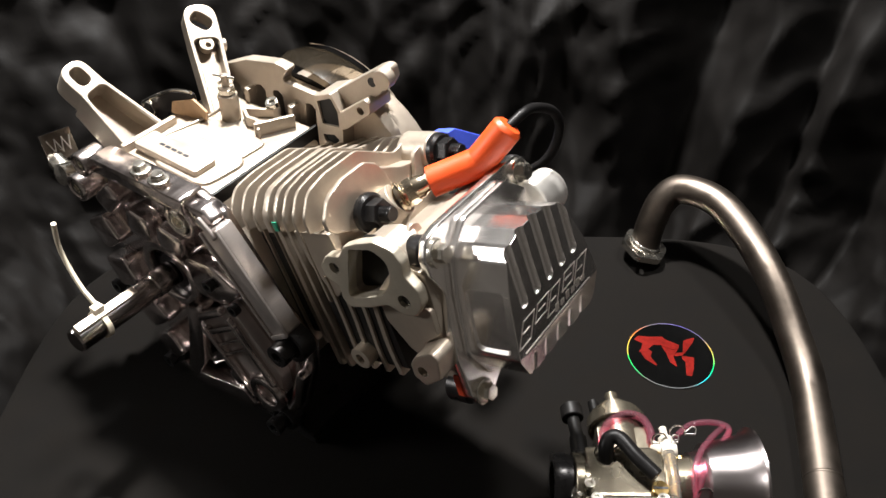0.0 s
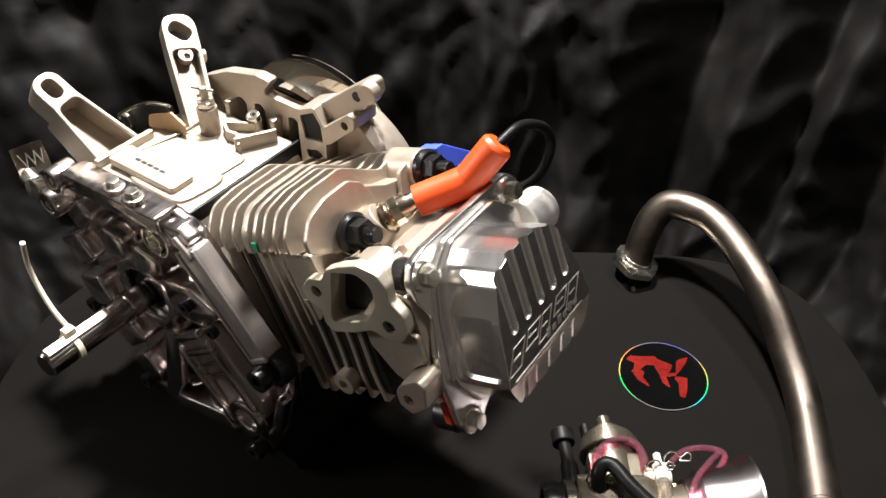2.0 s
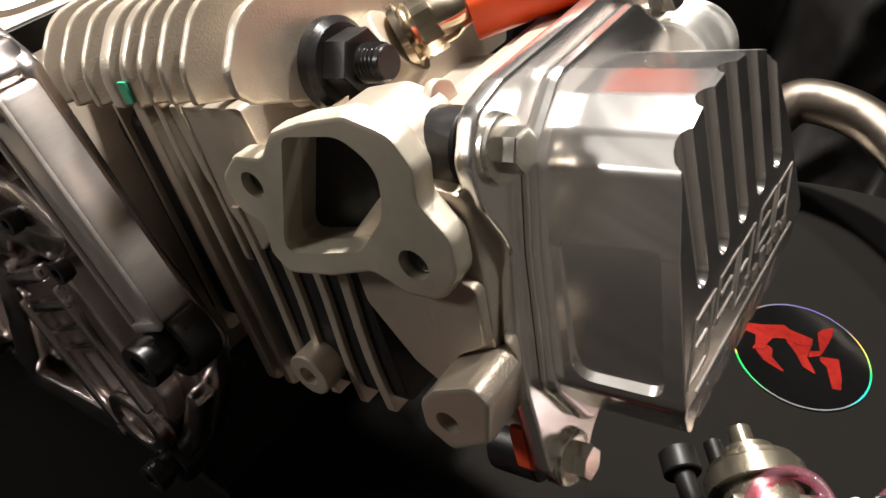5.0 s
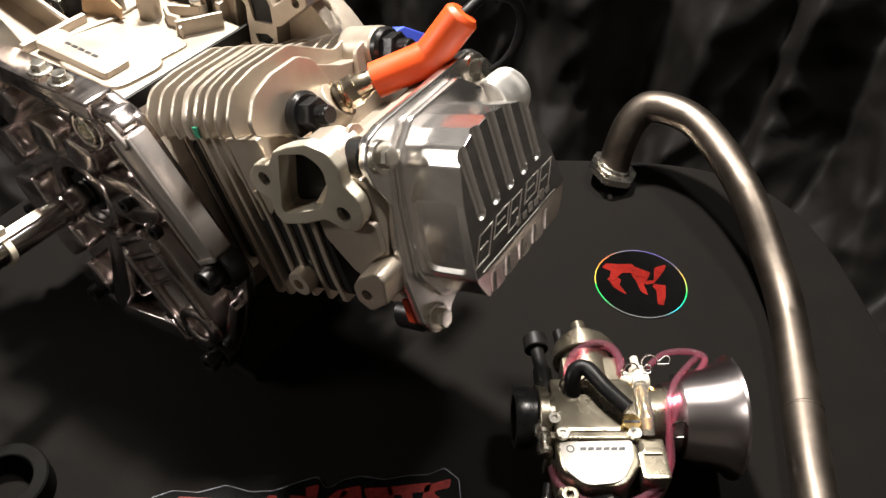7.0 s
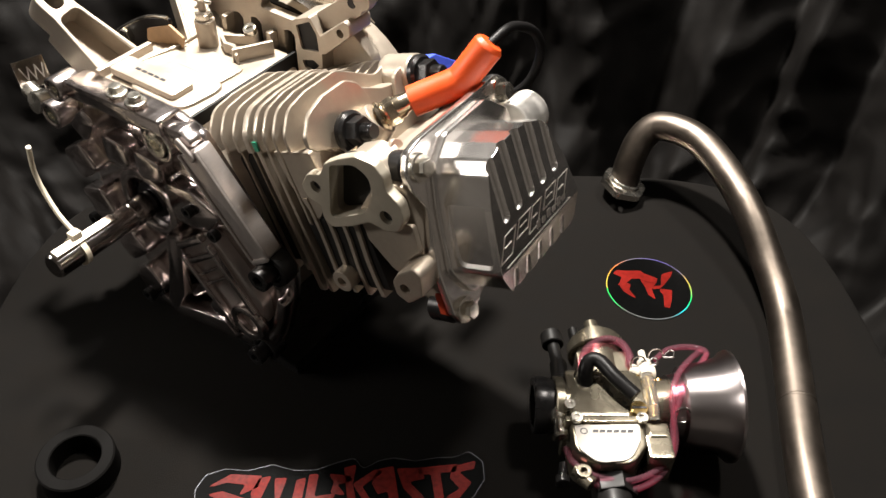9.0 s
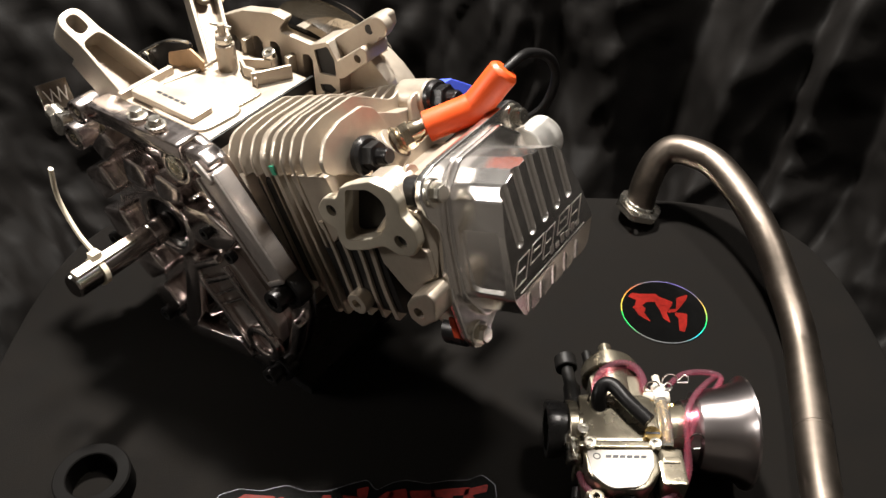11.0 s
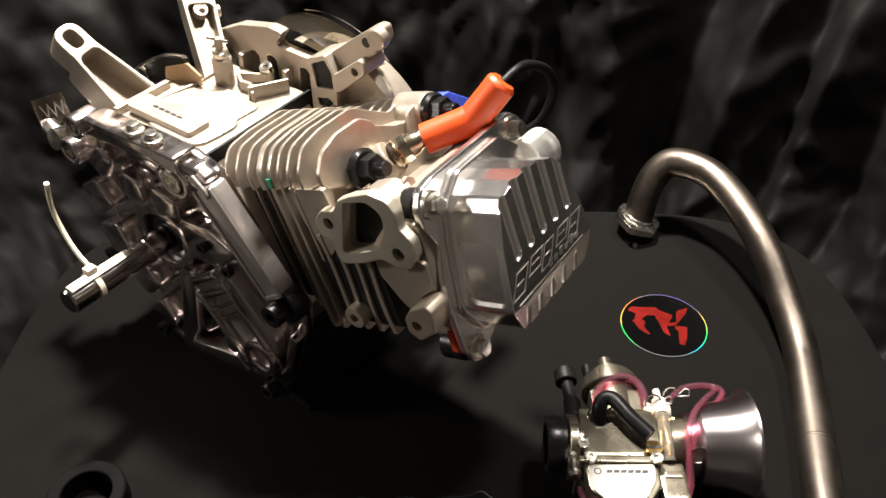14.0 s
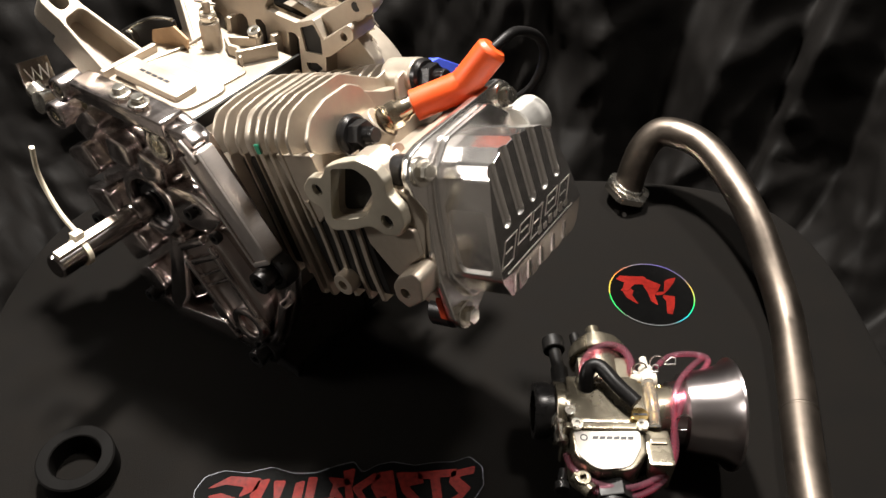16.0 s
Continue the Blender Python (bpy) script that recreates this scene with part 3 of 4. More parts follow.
part("throttle_lever", slab_p([fillet([(-300, 170), (-297, 180), (-270, 196), (-240, 205), (-240, 196), (-262, 174), (-284, 166)], [3, 4, 4, 2, 2, 4, 4])], -49, -46, 0.0006), BLACK_STEEL_AND_SHADE, engine)
part("lever_wire", tube([cpt(-45.5, -299, 175), cpt(-45.5, -296, 180), cpt(-45.5, -270, 196), cpt(-45.5, -254, 203), cpt(-45.5, -240, 206)], 0.0012, n=3), ZINC, engine)
part("lever_nut", plate([hexagon(0.0056)], 0, 0.005, 0.0005, along(cpt(-46, -286, 179), (1, 0, 0))), ZINC, engine)
part("throttle_plate", slab_p([fillet([(-265, 182), (-262, 192), (-238, 202), (-226, 196), (-230, 186)], 1.5)], -45.8, -44, 0.0004), WOOD, engine, "tan painted throttle stop plate")

# billet side cover: a plate with a raised rim, spokes from the bearing boss, blocks and bolt towers
OUTLINE = [(-148, 188), (-168, 194), (-250, 186), (-262, 166), (-270, 140), (-272, 108), (-264, 76), (-250, 46), (-240, 20), (-230, 4), (-212, 1), (-142, 14), (-112, 20), (-100, 48), (-90, 84), (-88, 108), (-112, 134)]
cover = part("side_cover", slab_p([fillet(OUTLINE, 9)], 12, 19, 0.0016), BILLET, engine, "polished billet aluminium side cover with machined pockets")


part("foot_rim", slab_p([fillet([(-232, 5), (-214, 1), (-142, 14), (-114, 20), (-101, 48), (-92, 82), (-99, 84), (-108, 52), (-120, 28), (-144, 22), (-212, 10), (-226, 12)], 3)], 18.6, 27, 0.0018), BILLET, cover)


def rail(a, b, w, p0, p1, r=4, hollow=0.0):
    a, b = Vector(a), Vector(b)
    d = (b - a).normalized()
    n = Vector((-d.y, d.x)) * w / 2
    lp = [fillet([tuple(a + n), tuple(a - n), tuple(b - n), tuple(b + n)], r)]
    if hollow:
        m = Vector((-d.y, d.x)) * (w / 2 - hollow)
        lp.append(fillet([tuple(a + m + d * hollow), tuple(a - m + d * hollow), tuple(b - m - d * hollow), tuple(b + m - d * hollow)], r * 0.5))
    return slab_p(lp, p0, p1, 0.0014)


front_rail = part("front_rail", rail((-150, 181), (-103, 119), 21, 18, 30, 3), RAIL, cover)
part("rail_edge", rail((-157, 176.5), (-110, 114.5), 2.6, 29.5, 31.4, 1), RAIL, front_rail)
part("rail_edge", rail((-142, 185.5), (-95.5, 124), 2.6, 29.5, 31.4, 1), RAIL, front_rail)
part("rail_end", rail((-155.5, 188.5), (-143, 178), 5, 29.5, 32, 1.5), RAIL, front_rail)
part("rail_end", rail((-110, 114), (-96, 124.5), 3.5, 29.5, 31.6, 1), RAIL, front_rail)
part("corner_block", slab_p([fillet([(-186, 180), (-184, 190), (-156, 192), (-146, 186), (-154, 174), (-172, 178)], 4)], 13, 28, 0.0022), BILLET, cover)
part("top_rail", rail((-256, 186), (-168, 189.5), 12, 13, 31, 3), BILLET, cover)
part("bearing_boss", slab_p([ring(-209, 111, 27, 44), ring(-209, 111, 19.5, 40)], 18.5, 27, 0.0024), BILLET, cover)
# A shallow black disc stands for the shade of the deep shaft recess.
part("bearing_recess_shade", slab_p([ring(-209, 111, 20, 36)], 18.2, 19.6, 0.0002), BLACK_STEEL_AND_SHADE, cover)
part("shaft_seal", slab_p([ring(-209, 111, 13.5, 36), ring(-209, 111, 8.4, 32)], 19, 23, 0.001), RUBBER, cover)


def spoke(outline, top, mat=None, r=4):
    return part("spoke", slab_p([fillet(outline, r)], 18.4, top, 0.0022), mat or BILLET, cover)


# two arms to the foot, the foot bar and the long lower beam
spoke([(-192, 96), (-176, 101), (-190, 36), (-204, 12), (-211, 22), (-200, 60)], 32)
spoke([(-214, 3), (-207, 18), (-152, 33), (-140, 19)], 31)
spoke([(-194, 38), (-190, 28), (-152, 66), (-158, 74)], 25, None, 3)
beam = spoke([(-184, 84), (-150, 116), (-112, 72), (-112, 54), (-126, 34), (-142, 30)], 28, RAIL, 8)
part("beam_edge", rail((-177, 84), (-139, 37), 4.2, 27.6, 34, 1.8), BILLET, beam)
part("beam_edge", rail((-150, 108), (-117, 62), 4.2, 27.6, 33, 1.8), BILLET, beam)
part("beam_step", rail((-180, 92), (-154, 112), 6, 27.6, 33.5, 2), BILLET, beam)
part("beam_step", rail((-172, 82), (-144, 104), 5, 27.6, 33.0, 2), BILLET, beam)
part("beam_step", rail((-166, 72), (-140, 95), 2.4, 27.6, 32.0, 1), BILLET, beam)
part("beam_step", rail((-161, 66), (-135, 88), 2.4, 27.6, 32.0, 1), BILLET, beam)
part("beam_lobe", slab_p([ring(-125, 50, 15, 32), ring(-125, 50, 9, 28)], 26, 34, 0.002), BILLET, beam)
# blocks round the boss
for outline, top in (([(-184, 142), (-160, 146), (-134, 136), (-150, 116), (-180, 112)], 29), ([(-204, 161), (-180, 158), (-181, 143), (-203, 138)], 31), ([(-231, 162), (-212, 160), (-210, 143), (-233, 140)], 32), ([(-286, 126), (-263, 140), (-250, 122), (-270, 106)], 31),
                     ([(-278, 97), (-252, 106), (-243, 86), (-266, 73)], 32), ([(-255, 60), (-232, 78), (-218, 64), (-241, 44)], 32), ([(-246, 32), (-228, 46), (-216, 28), (-232, 12)], 31), ([(-262, 158), (-244, 176), (-232, 168), (-248, 148)], 33), ([(-168, 42), (-158, 50), (-146, 40), (-158, 30)], 30)):
    spoke(outline, top, None, 6)
for q, r, mat in (((24, -177, 175), 0.0080, None), ((33, -98, 112), 0.0078, BLACK_STEEL_AND_SHADE), ((33, -118, 24), 0.0066, BLACK_STEEL_AND_SHADE), ((28, -236, 10), 0.0055, BLACK_STEEL_AND_SHADE), ((27, -276, 66), 0.0055, BLACK_STEEL_AND_SHADE), ((28, -278, 158), 0.0060, None), ((29, -262, 184), 0.0052, None)):
    part("bolt_tower", slab_p([ring(q[1], q[2], r * 1650, 28), ring(q[1], q[2], r * 1120, 24)], 17, q[0] + (6 if mat is None else -4), 0.0014), BILLET if mat is None else BLACK_STEEL_AND_SHADE, cover)
    part("cap_screw", cap_screw(cpt(*q), (1, 0, 0), r, r * 0.9), mat or ZINC, cover)
    part("screw_shank", rod(cpt(18, q[1], q[2]), cpt(q[0], q[1], q[2]), r * 0.8), mat or ZINC, cover)
for q in ((30, -160, 132), (30, -140, 122)):
    part("set_screw", cap_screw(cpt(*q), (1, 0, 0), 0.0042, 0.004), BLACK_STEEL_AND_SHADE, cover)
part("mount_foot", box(-0.080, 0.020, -0.250, -0.098, 0.0, 0.012, 0.001), BLACK_STEEL_AND_SHADE, engine, "black steel mounting foot")

# crankshaft with key
shaft = part("crankshaft", joined(rod(cpt(16, -211, 109.5), cpt(40, -211, 109), 0.0090, n=40), rod(cpt(38, -211.5, 108.6), cpt(102, -208, 113), 0.0083, n=40, chamfer=0.0012)), SHAFT, engine)
# Pale cast alloy on the key stands for its bright reflection.
part("shaft_key", box(0.0, 0.046, -0.0030, 0.0030, 0.0055, 0.0112, 0.0004, Matrix.Translation(cpt(55, -211.2, 109)) @ Matrix.Rotation(radians(4), 4, "Z") @ Matrix.Rotation(radians(-5), 4, "Y") @ Matrix.Rotation(radians(-14), 4, "X")), CAST, shaft, "square steel key, paled for its reflected brightness")
part("keyway", box(-0.020, 0.0, -0.0026, 0.0026, 0.0058, 0.0088, 0.0003, Matrix.Translation(cpt(55, -211.2, 109)) @ Matrix.Rotation(radians(4), 4, "Z") @ Matrix.Rotation(radians(-5), 4, "Y") @ Matrix.Rotation(radians(-14), 4, "X")), BLACK_STEEL_AND_SHADE, shaft)

# oil filler plug with its grip plate
cap = part("oil_plug", joined(rod(cpt(8, -300, 152), cpt(30, -300, 158), 0.0078), rod(cpt(0, -290, 150), cpt(10, -292, 152), 0.012), rod(cpt(22, -296, 150), cpt(22, -316, 160), 0.0062)), ZINC, engine)
GRIP = Matrix.Translation(cpt(14, -321, 165.4)) @ Matrix.Rotation(radians(-9), 4, "Y") @ Matrix.Rotation(radians(24), 4, "X")
plate_part = part("grip_plate", box(-0.0118, 0.0118, -0.0015, 0.0015, -0.0100, 0.0100, 0.0006, GRIP), SHAFT, cap, "square polished aluminium grip plate with engraving")
for x in (6.0, 0.4, -5.2):
    part("engraved_bar", box(-0.0004, 0.0004, 0.0015, 0.0018, -0.0055, 0.0055, 0, GRIP @ Matrix.Translation((x * 0.001, 0, 0)) @ Matrix.Rotation(radians(22), 4, "Y")), ENGRAVED, plate_part)
    part("engraved_bar", box(-0.0004, 0.0004, 0.0015, 0.0018, -0.0050, 0.0050, 0, GRIP @ Matrix.Translation((x * 0.001 - 0.0028, 0, 0)) @ Matrix.Rotation(radians(-14), 4, "Y")), ENGRAVED, plate_part)

# cylinder and head fins
TOP_B = fillet([(-4, 8), (8.5, 11), (13.5, 12), (13.5, 23), (3, 35), (-14, 37), (-44, 37), (-62, 27), (-95, 20), (-95, 8)], [2, 1, 1, 16, 14, 10, 14, 12, 6, 3], 8)
TOP_H = fillet([(-4, 8), (8.5, 12), (14, 14), (14, 23), (4, 35), (-12, 38), (-38, 38), (-52, 30), (-66, 22), (-80, 25), (-97, 18), (-97, 8)], [2, 1, 1, 15, 14, 10, 12, 8, 8, 10, 8, 3], 8)


def cooling_fin(v, top, front, half, low=-86, keen=0.6):
    """A cast fin: full thickness round its shoulder, thinner and set back below the lip."""
    under = fillet([(front, low), (front, 12), (-60, 12), (-95, 9), (-95, low)], [3, 1, 1, 1, 3])
    return joined(slab_v([top], v - half, v + half, 0.0009), slab_v([under], v - half * keen, v + half * keen, 0.0006))


part("cylinder_barrel", slab_v([fillet([(-38, -78), (-38, -4), (-6, 6), (-3, 19), (-12, 26), (-46, 26), (-80, 12), (-80, -78)], [6, 6, 5, 8, 10, 10, 6, 6])], -166, -104, 0.001), CAST, engine)
part("barrel_root", slab_v([fillet([(-20, -80), (-20, 10), (-16, 24), (-50, 26), (-88, 14), (-88, -80)], 8)], -176, -158, 0.001), CAST, engine)
part("head_core", slab_v([fillet([(-36, -80), (-36, -6), (-4, 4), (-2, 19), (-12, 26), (-40, 26), (-56, 18), (-80, 12), (-80, -80)], [4, 6, 5, 8, 10, 10, 6, 6, 6])], -106, -70, 0.001), CAST, engine)
for v in (-150, -139, -128):
    part("cooling_fin", cooling_fin(v, TOP_B, -2, 1.35), CAST, engine)
for v, w in ((-117.5, 2.6), (-109.0, 1.8)):
    part("joint_flange", cooling_fin(v, TOP_B, 8.5, w, -91, 0.8), CAST, engine)
part("head_gasket", slab_v([fillet([(-6, -82), (-6, 10), (-8, 30), (-50, 30), (-90, 16), (-90, -82)], 6)], -113.6, -112.6, 0.0001), BLACK_STEEL_AND_SHADE, engine)
for v in (-100.5, -92.0, -82.8):
    part("cooling_fin", cooling_fin(v, TOP_H, 2.0 if v > -95 else 8.0, 1.35, -40, 0.8), CAST, engine)
part("green_mark", box(0.0136, 0.0145, -0.1115, -0.1080, 0.014, 0.020, 0.0002, HEAD), GREEN, engine, "dab of green paint")


def wavy_fin(v, w0, w1, p0, p1, half, sway, phase):
    """A cast fin of the head's flank that sways gently as it runs down."""
    left, right = [], []
    for k in range(9):
        w = w0 + (w1 - w0) * k / 8
        mid = v + sway * math.sin(phase + 4.2 * k / 8)
        left.append((mid - half, w))
        right.append((mid + half, w))
    return slab_hp([left + right[::-1]], p0, p1, 0.0006)


for v, w0, half, sway, phase in ((-95.5, -20, 1.5, 1.2, 0.4), (-85.0, -30, 1.6, 1.6, 0.9), (-73.5, -34, 1.5, 1.5, 1.3), (-63.0, -34, 1.8, 1.3, 1.9)):
    part("flank_fin", wavy_fin(v, w0, -87, -40, 8.4, half, sway, phase), CAST, engine)
# Black sheets set between the fins stand for the shade in the gaps.
GAP_SHADE = material("fin_gap_shade", (0.008, 0.0075, 0.007), 0.0, 0.5, 0.3, 60, 0.2, 700, spec=0.25)
part("fin_shade_sheet", slab_v([fillet([(6.6, -84), (6.6, -34), (-6, -22), (-40, -22), (-40, -84)], [4, 8, 6, 4, 4])], -104, -56.5, 0.0006), GAP_SHADE, engine, "black sheet standing for shade between the head fins")
part("fin_shade_sheet", slab_v([fillet([(-4.2, -80), (-4.2, -2), (-12, 5), (-60, 5), (-60, -80)], [4, 5, 4, 4, 4])], -157, -106, 0.0006), GAP_SHADE, engine, "black sheet standing for shade between the barrel fins")
part("flank_wall", joined(
    slab_hp([fillet([(-106, 10), (-76, 10), (-74, -4), (-80, -22), (-86, -30), (-93, -36), (-97, -30), (-104, -12)], [1, 2, 5, 6, 4, 3, 4, 6])], -38, 7.4, 0.001),
    slab_hp([fillet([(-55, -26), (-55, -44), (-45, -62), (-36, -70), (-17, -62), (-14, -34), (-12, -8), (-30, -4)], [3, 5, 5, 4, 4, 6, 4, 4])], -14, 9.0, 0.0012)), CAST, engine)
port_out = fillet([(-57, 9), (-46, 12), (-32, 14), (-21, 10), (-17, 2), (-19, -6), (-13, -14), (-14, -24), (-21, -32), (-31, -32), (-40, -27), (-55, -31), (-72, -33), (-76, -27), (-74, -18), (-82, -14), (-83, -5), (-74, 2), (-64, 2)], [5, 6, 8, 7, 6, 4, 7, 8, 8, 7, 5, 5, 5, 4, 3, 6, 7, 6, 4], 7)
port_in = fillet([(-53, 8), (-35, 9), (-27, 2), (-30, -10), (-41, -21), (-56, -24), (-70, -26)], [4, 9, 10, 10, 9, 5, 5], 7)
FACE_TOP = fillet([(-24, -16), (-7, 5), (9, 12), (13, 16), (13, 22), (5, 32), (-9, 36), (-28, 36), (-36, 31), (-40, 23), (-43, 10), (-60, 6), (-66, 22), (-88, 24), (-96, 14), (-94, -16)], [3, 3, 2, 3, 6, 12, 12, 9, 6, 6, 5, 5, 6, 8, 6, 3], 8)
front = joined(slab_v([FACE_TOP], -69.6, -66, 0.0011), slab_v([fillet([(-34, -80), (-34, -18), (-40, -12), (-72, -12), (-84, -16), (-84, -80)], 5)], -72, -55, 0.0015), slab_v([fillet([(-4, -80), (-4, -18), (-12, -12), (-72, -12), (-84, -16), (-84, -80)], 5)], -56, -20, 0.0015))
part("cylinder_head", carve(front, [slab_hp([port_in], -9, 30, 0)]), CAST, engine)

part("rocker_web", joined(slab_v([fillet([(-16, -16), (-17, 4), (-22, 11), (-28, 13), (-31.5, 8), (-32, -8), (-34, -16)], [2, 5, 4, 3, 3, 5, 2])], -60.5, -57, 0.0012), slab_v([fillet([(-4, -12), (-3, 6), (-8, 11), (-14, 8), (-18, -12)], [2, 4, 4, 4, 2])], -29, -26, 0.001), plate([fillet(mmp([(-82, -30), (-6, -30), (-6, -20), (-82, -20)]), 0.003)], -0.030, 0.004, 0.002, HEAD)), CAST, engine)
part("intake_port", carve(joined(slab_hp([port_out], 9, 16, 0.0014)), [slab_hp([port_in], 0, 24, 0), rod(hpt(4, -71, -6), hpt(24, -71, -6), 0.0037), rod(hpt(4, -26, -22.5), hpt(24, -26, -22.5), 0.0042)]), PORT_FACE, engine, "bright machined intake port flange")
NECK = [((v + 46) * 0.86 - 46, (w + 9) * 0.84 - 9) for v, w in port_out]
part("port_neck", carve(slab_hp([NECK], -8, 9.4, 0), [slab_hp([port_in], -30, 24, 0)]), CAST, engine)
# A black plate across the bore stands for the darkness deeper in.
part("port_throat_shade", slab_hp([[((v + 46) * 1.03 - 46, (w + 8) * 1.03 - 8) for v, w in port_in]], 2, 4, 0), DARK, engine)
# Black discs inside the bolt holes make them as dark as shade would.
for q, r in (((-71, -6), 0.0031), ((-26, -22.5), 0.0036)):
    part("thread_hole_shade", rod(hpt(9.1, *q), hpt(13.6, *q), r), BLACK_STEEL_AND_SHADE, engine)
foot = joined(carve(slab_hp([fillet([(-33, -60), (-27, -54), (-14, -49), (-10, -54), (-14, -68), (-27, -75), (-34, -69)], [4, 5, 4, 3, 3, 4, 4])], 6, 23, 0.0018), [rod(hpt(14, -25, -64), hpt(30, -25, -64), 0.0034)]), slab_hp([fillet([(-32, -56), (-16, -47), (-14, -30), (-24, -26), (-30, -36)], 3)], 0, 12, 0.001))
part("head_foot", foot, CAST, engine)
part("lower_boss", carve(slab_hp([ring(-86, -74, 7.4, 24)], 2, 15, 0.001), [rod(hpt(10, -86, -74), hpt(20, -86, -74), 0.0034)]), CAST, engine)
for q in ((-14, 12), (-82, 14)):
    nut = part("head_nut", joined(lathe([(0, 0), (0.0115, 0), (0.0115, 0.003), (0.0098, 0.0045), (0, 0.0045)], along(hpt(q[0], -62.5, q[1]), hdir(0, 1, 0)), 28), plate([hexagon(0.0085)], 0.004, 0.012, 0.0009, along(hpt(q[0], -62.5, q[1]), hdir(0, 1, 0)))), BLACK_STEEL_AND_SHADE, engine, "black flanged head nut")
    part("stud", joined(rod(hpt(q[0], -55, q[1]), hpt(q[0], -43.4, q[1]), 0.0043), *[lathe([(0.0040, -0.0005), (0.0049, 0.0), (0.0040, 0.0005)], along(hpt(q[0], -55.4 + 1.25 * k, q[1]), hdir(0, 1, 0)), 16) for k in range(9)]), BLACK_STEEL_AND_SHADE, nut)
part("head_boss", joined(rod(hpt(-82, -86, 14), hpt(-82, -62.6, 14), 0.0128, 0.0122)), CAST, engine)

# spark plug and boot
PLUG = hpt(-35, -57.5, 9.0)
plug_d = Vector(hpt(-48, -44, 13.2)) - Vector(PLUG)
PM = along(PLUG, plug_d) @ Matrix.Scale(0.84, 4)
part("plug_seat", rod(hpt(-31, -64, 4.0), hpt(-35, -57.3, 9.0), 0.0125, 0.0110), CAST, engine)
plug = part("spark_plug", joined(plate([hexagon(0.0094)], 0.006, 0.013, 0.0008, PM), lathe([(0, 0), (0.0112, 0), (0.0112, 0.0025), (0.0088, 0.004), (0.0098, 0.005), (0.0082, 0.0065), (0.0082, 0.016), (0.0070, 0.019), (0.0062, 0.0225), (0, 0.0225)], PM, 24)), PLUG_STEEL, engine)
part("plug_insulator", lathe([(0, 0.02), (0.0056, 0.02), (0.0053, 0.032), (0, 0.033)], PM, 20), CERAMIC, plug)
boot_line = [hpt(-50.3, -45.2, 11.2), hpt(-55.9, -38.4, 11.9), hpt(-61.6, -31.6, 12.6), hpt(-65.7, -26.6, 13.2), hpt(-68.9, -22.7, 14.0), hpt(-71.6, -18.9, 16.8), hpt(-74.8, -14.2, 20.9), hpt(-78.1, -9.3, 25.3), hpt(-80.4, -6.0, 28.2)]
part("plug_boot", joined(tube(boot_line, 0.0091, n=8, smooth=8), lathe([(0, -0.0005), (0.0091, 0.0), (0.0088, 0.0012), (0.0070, 0.0030), (0, 0.0036)], along(boot_line[-1], boot_line[-1] - boot_line[-2]), 24)), ORANGE, engine, "bright orange rubber spark plug boot")
part("ignition_lead", tube([hpt(-81.4, -5.0, 29.2), hpt(-100, -1, 31), hpt(-123, -3, 18), hpt(-131, -9, 0), hpt(-126, -24, -18), hpt(-112, -52, -24)], 0.0029, n=4), RUBBER, engine)
part("ignition_coil", slab_v([fillet([(-116, 9.8), (-124, 9), (-154, -13), (-146, -20), (-118, -4)], 1.5)], -97, -82, 0.001), BLUE, engine, "blue plastic ignition coil")

# billet valve cover
FL = fillet([(7, -1), (1, 8), (-10, 10), (-75, 10), (-86, 10), (-95, 3), (-94, -10), (-88, -22), (-87, -48), (-91, -78), (-89, -96), (-79, -102), (-69, -95), (-59, -88), (-25, -90), (-13, -96), (-5, -103), (5, -101), (10, -90), (10, -64), (7, -46), (1, -26), (7, -12)], [7, 7, 6, 6, 6, 8, 8, 8, 8, 8, 8, 7, 6, 8, 8, 8, 8, 8, 7, 8, 10, 10, 8], 7)
valve_cover = part("valve_cover", slab_v([FL], -15, -9.6, 0.0014), COVER, engine, "polished billet valve cover with machined grooves")
part("cover_gasket", slab_v([[((x + 41) * 0.95 - 41, (y + 46) * 0.95 - 46) for x, y in FL]], -16.6, -15.3, 0.0002), RED_ANO, valve_cover, "thin red gasket edge")
part("gasket_tab", slab_v([fillet([(9.4, -74), (10.2, -90), (6, -96), (1, -86)], 2)], -19.4, -15.3, 0.0003), RED_ANO, valve_cover, "red gasket corner")
part("rocker_box", slab_v([[((x + 41) * 0.88 - 41, (y + 46) * 0.86 - 46) for x, y in FL]], -34, -16.8, 0.001), CAST, engine)
# the cover's body: tapered outline, flat face with milled grooves, sloped scalloped foot
body = slab_v([fillet([(-17, -5), (-28, -2), (-40, -1.5), (-53, -3.5), (-69, -10), (-79, -38), (-84, -64), (-79, -82), (-8, -82), (2, -64), (-5, -28), (-11, -11)], [6, 9, 12, 12, 6, 14, 9, 7, 7, 8, 12, 6], 6)], -10, 40, 0)


def keep_below(bm, v, w, nv, nw):
    """Cuts away all that lies beyond a plane across the cover."""
    n = HEAD.to_3x3() @ Vector((0, nv, nw))
    r = bmesh.ops.bisect_plane(bm, geom=list(bm.verts) + list(bm.edges) + list(bm.faces), plane_co=hpt(0, v, w), plane_no=n, clear_outer=True)
    es = [e for e in r["geom_cut"] if isinstance(e, bmesh.types.BMEdge)]
    bmesh.ops.contextual_create(bm, geom=es)


keep_below(body, 26, 0, 1.0, 0.0)
keep_below(body, 26, -63, 0.965, -0.262)
bmesh.ops.dissolve_limit(body, angle_limit=radians(1), verts=list(body.verts), edges=list(body.edges))
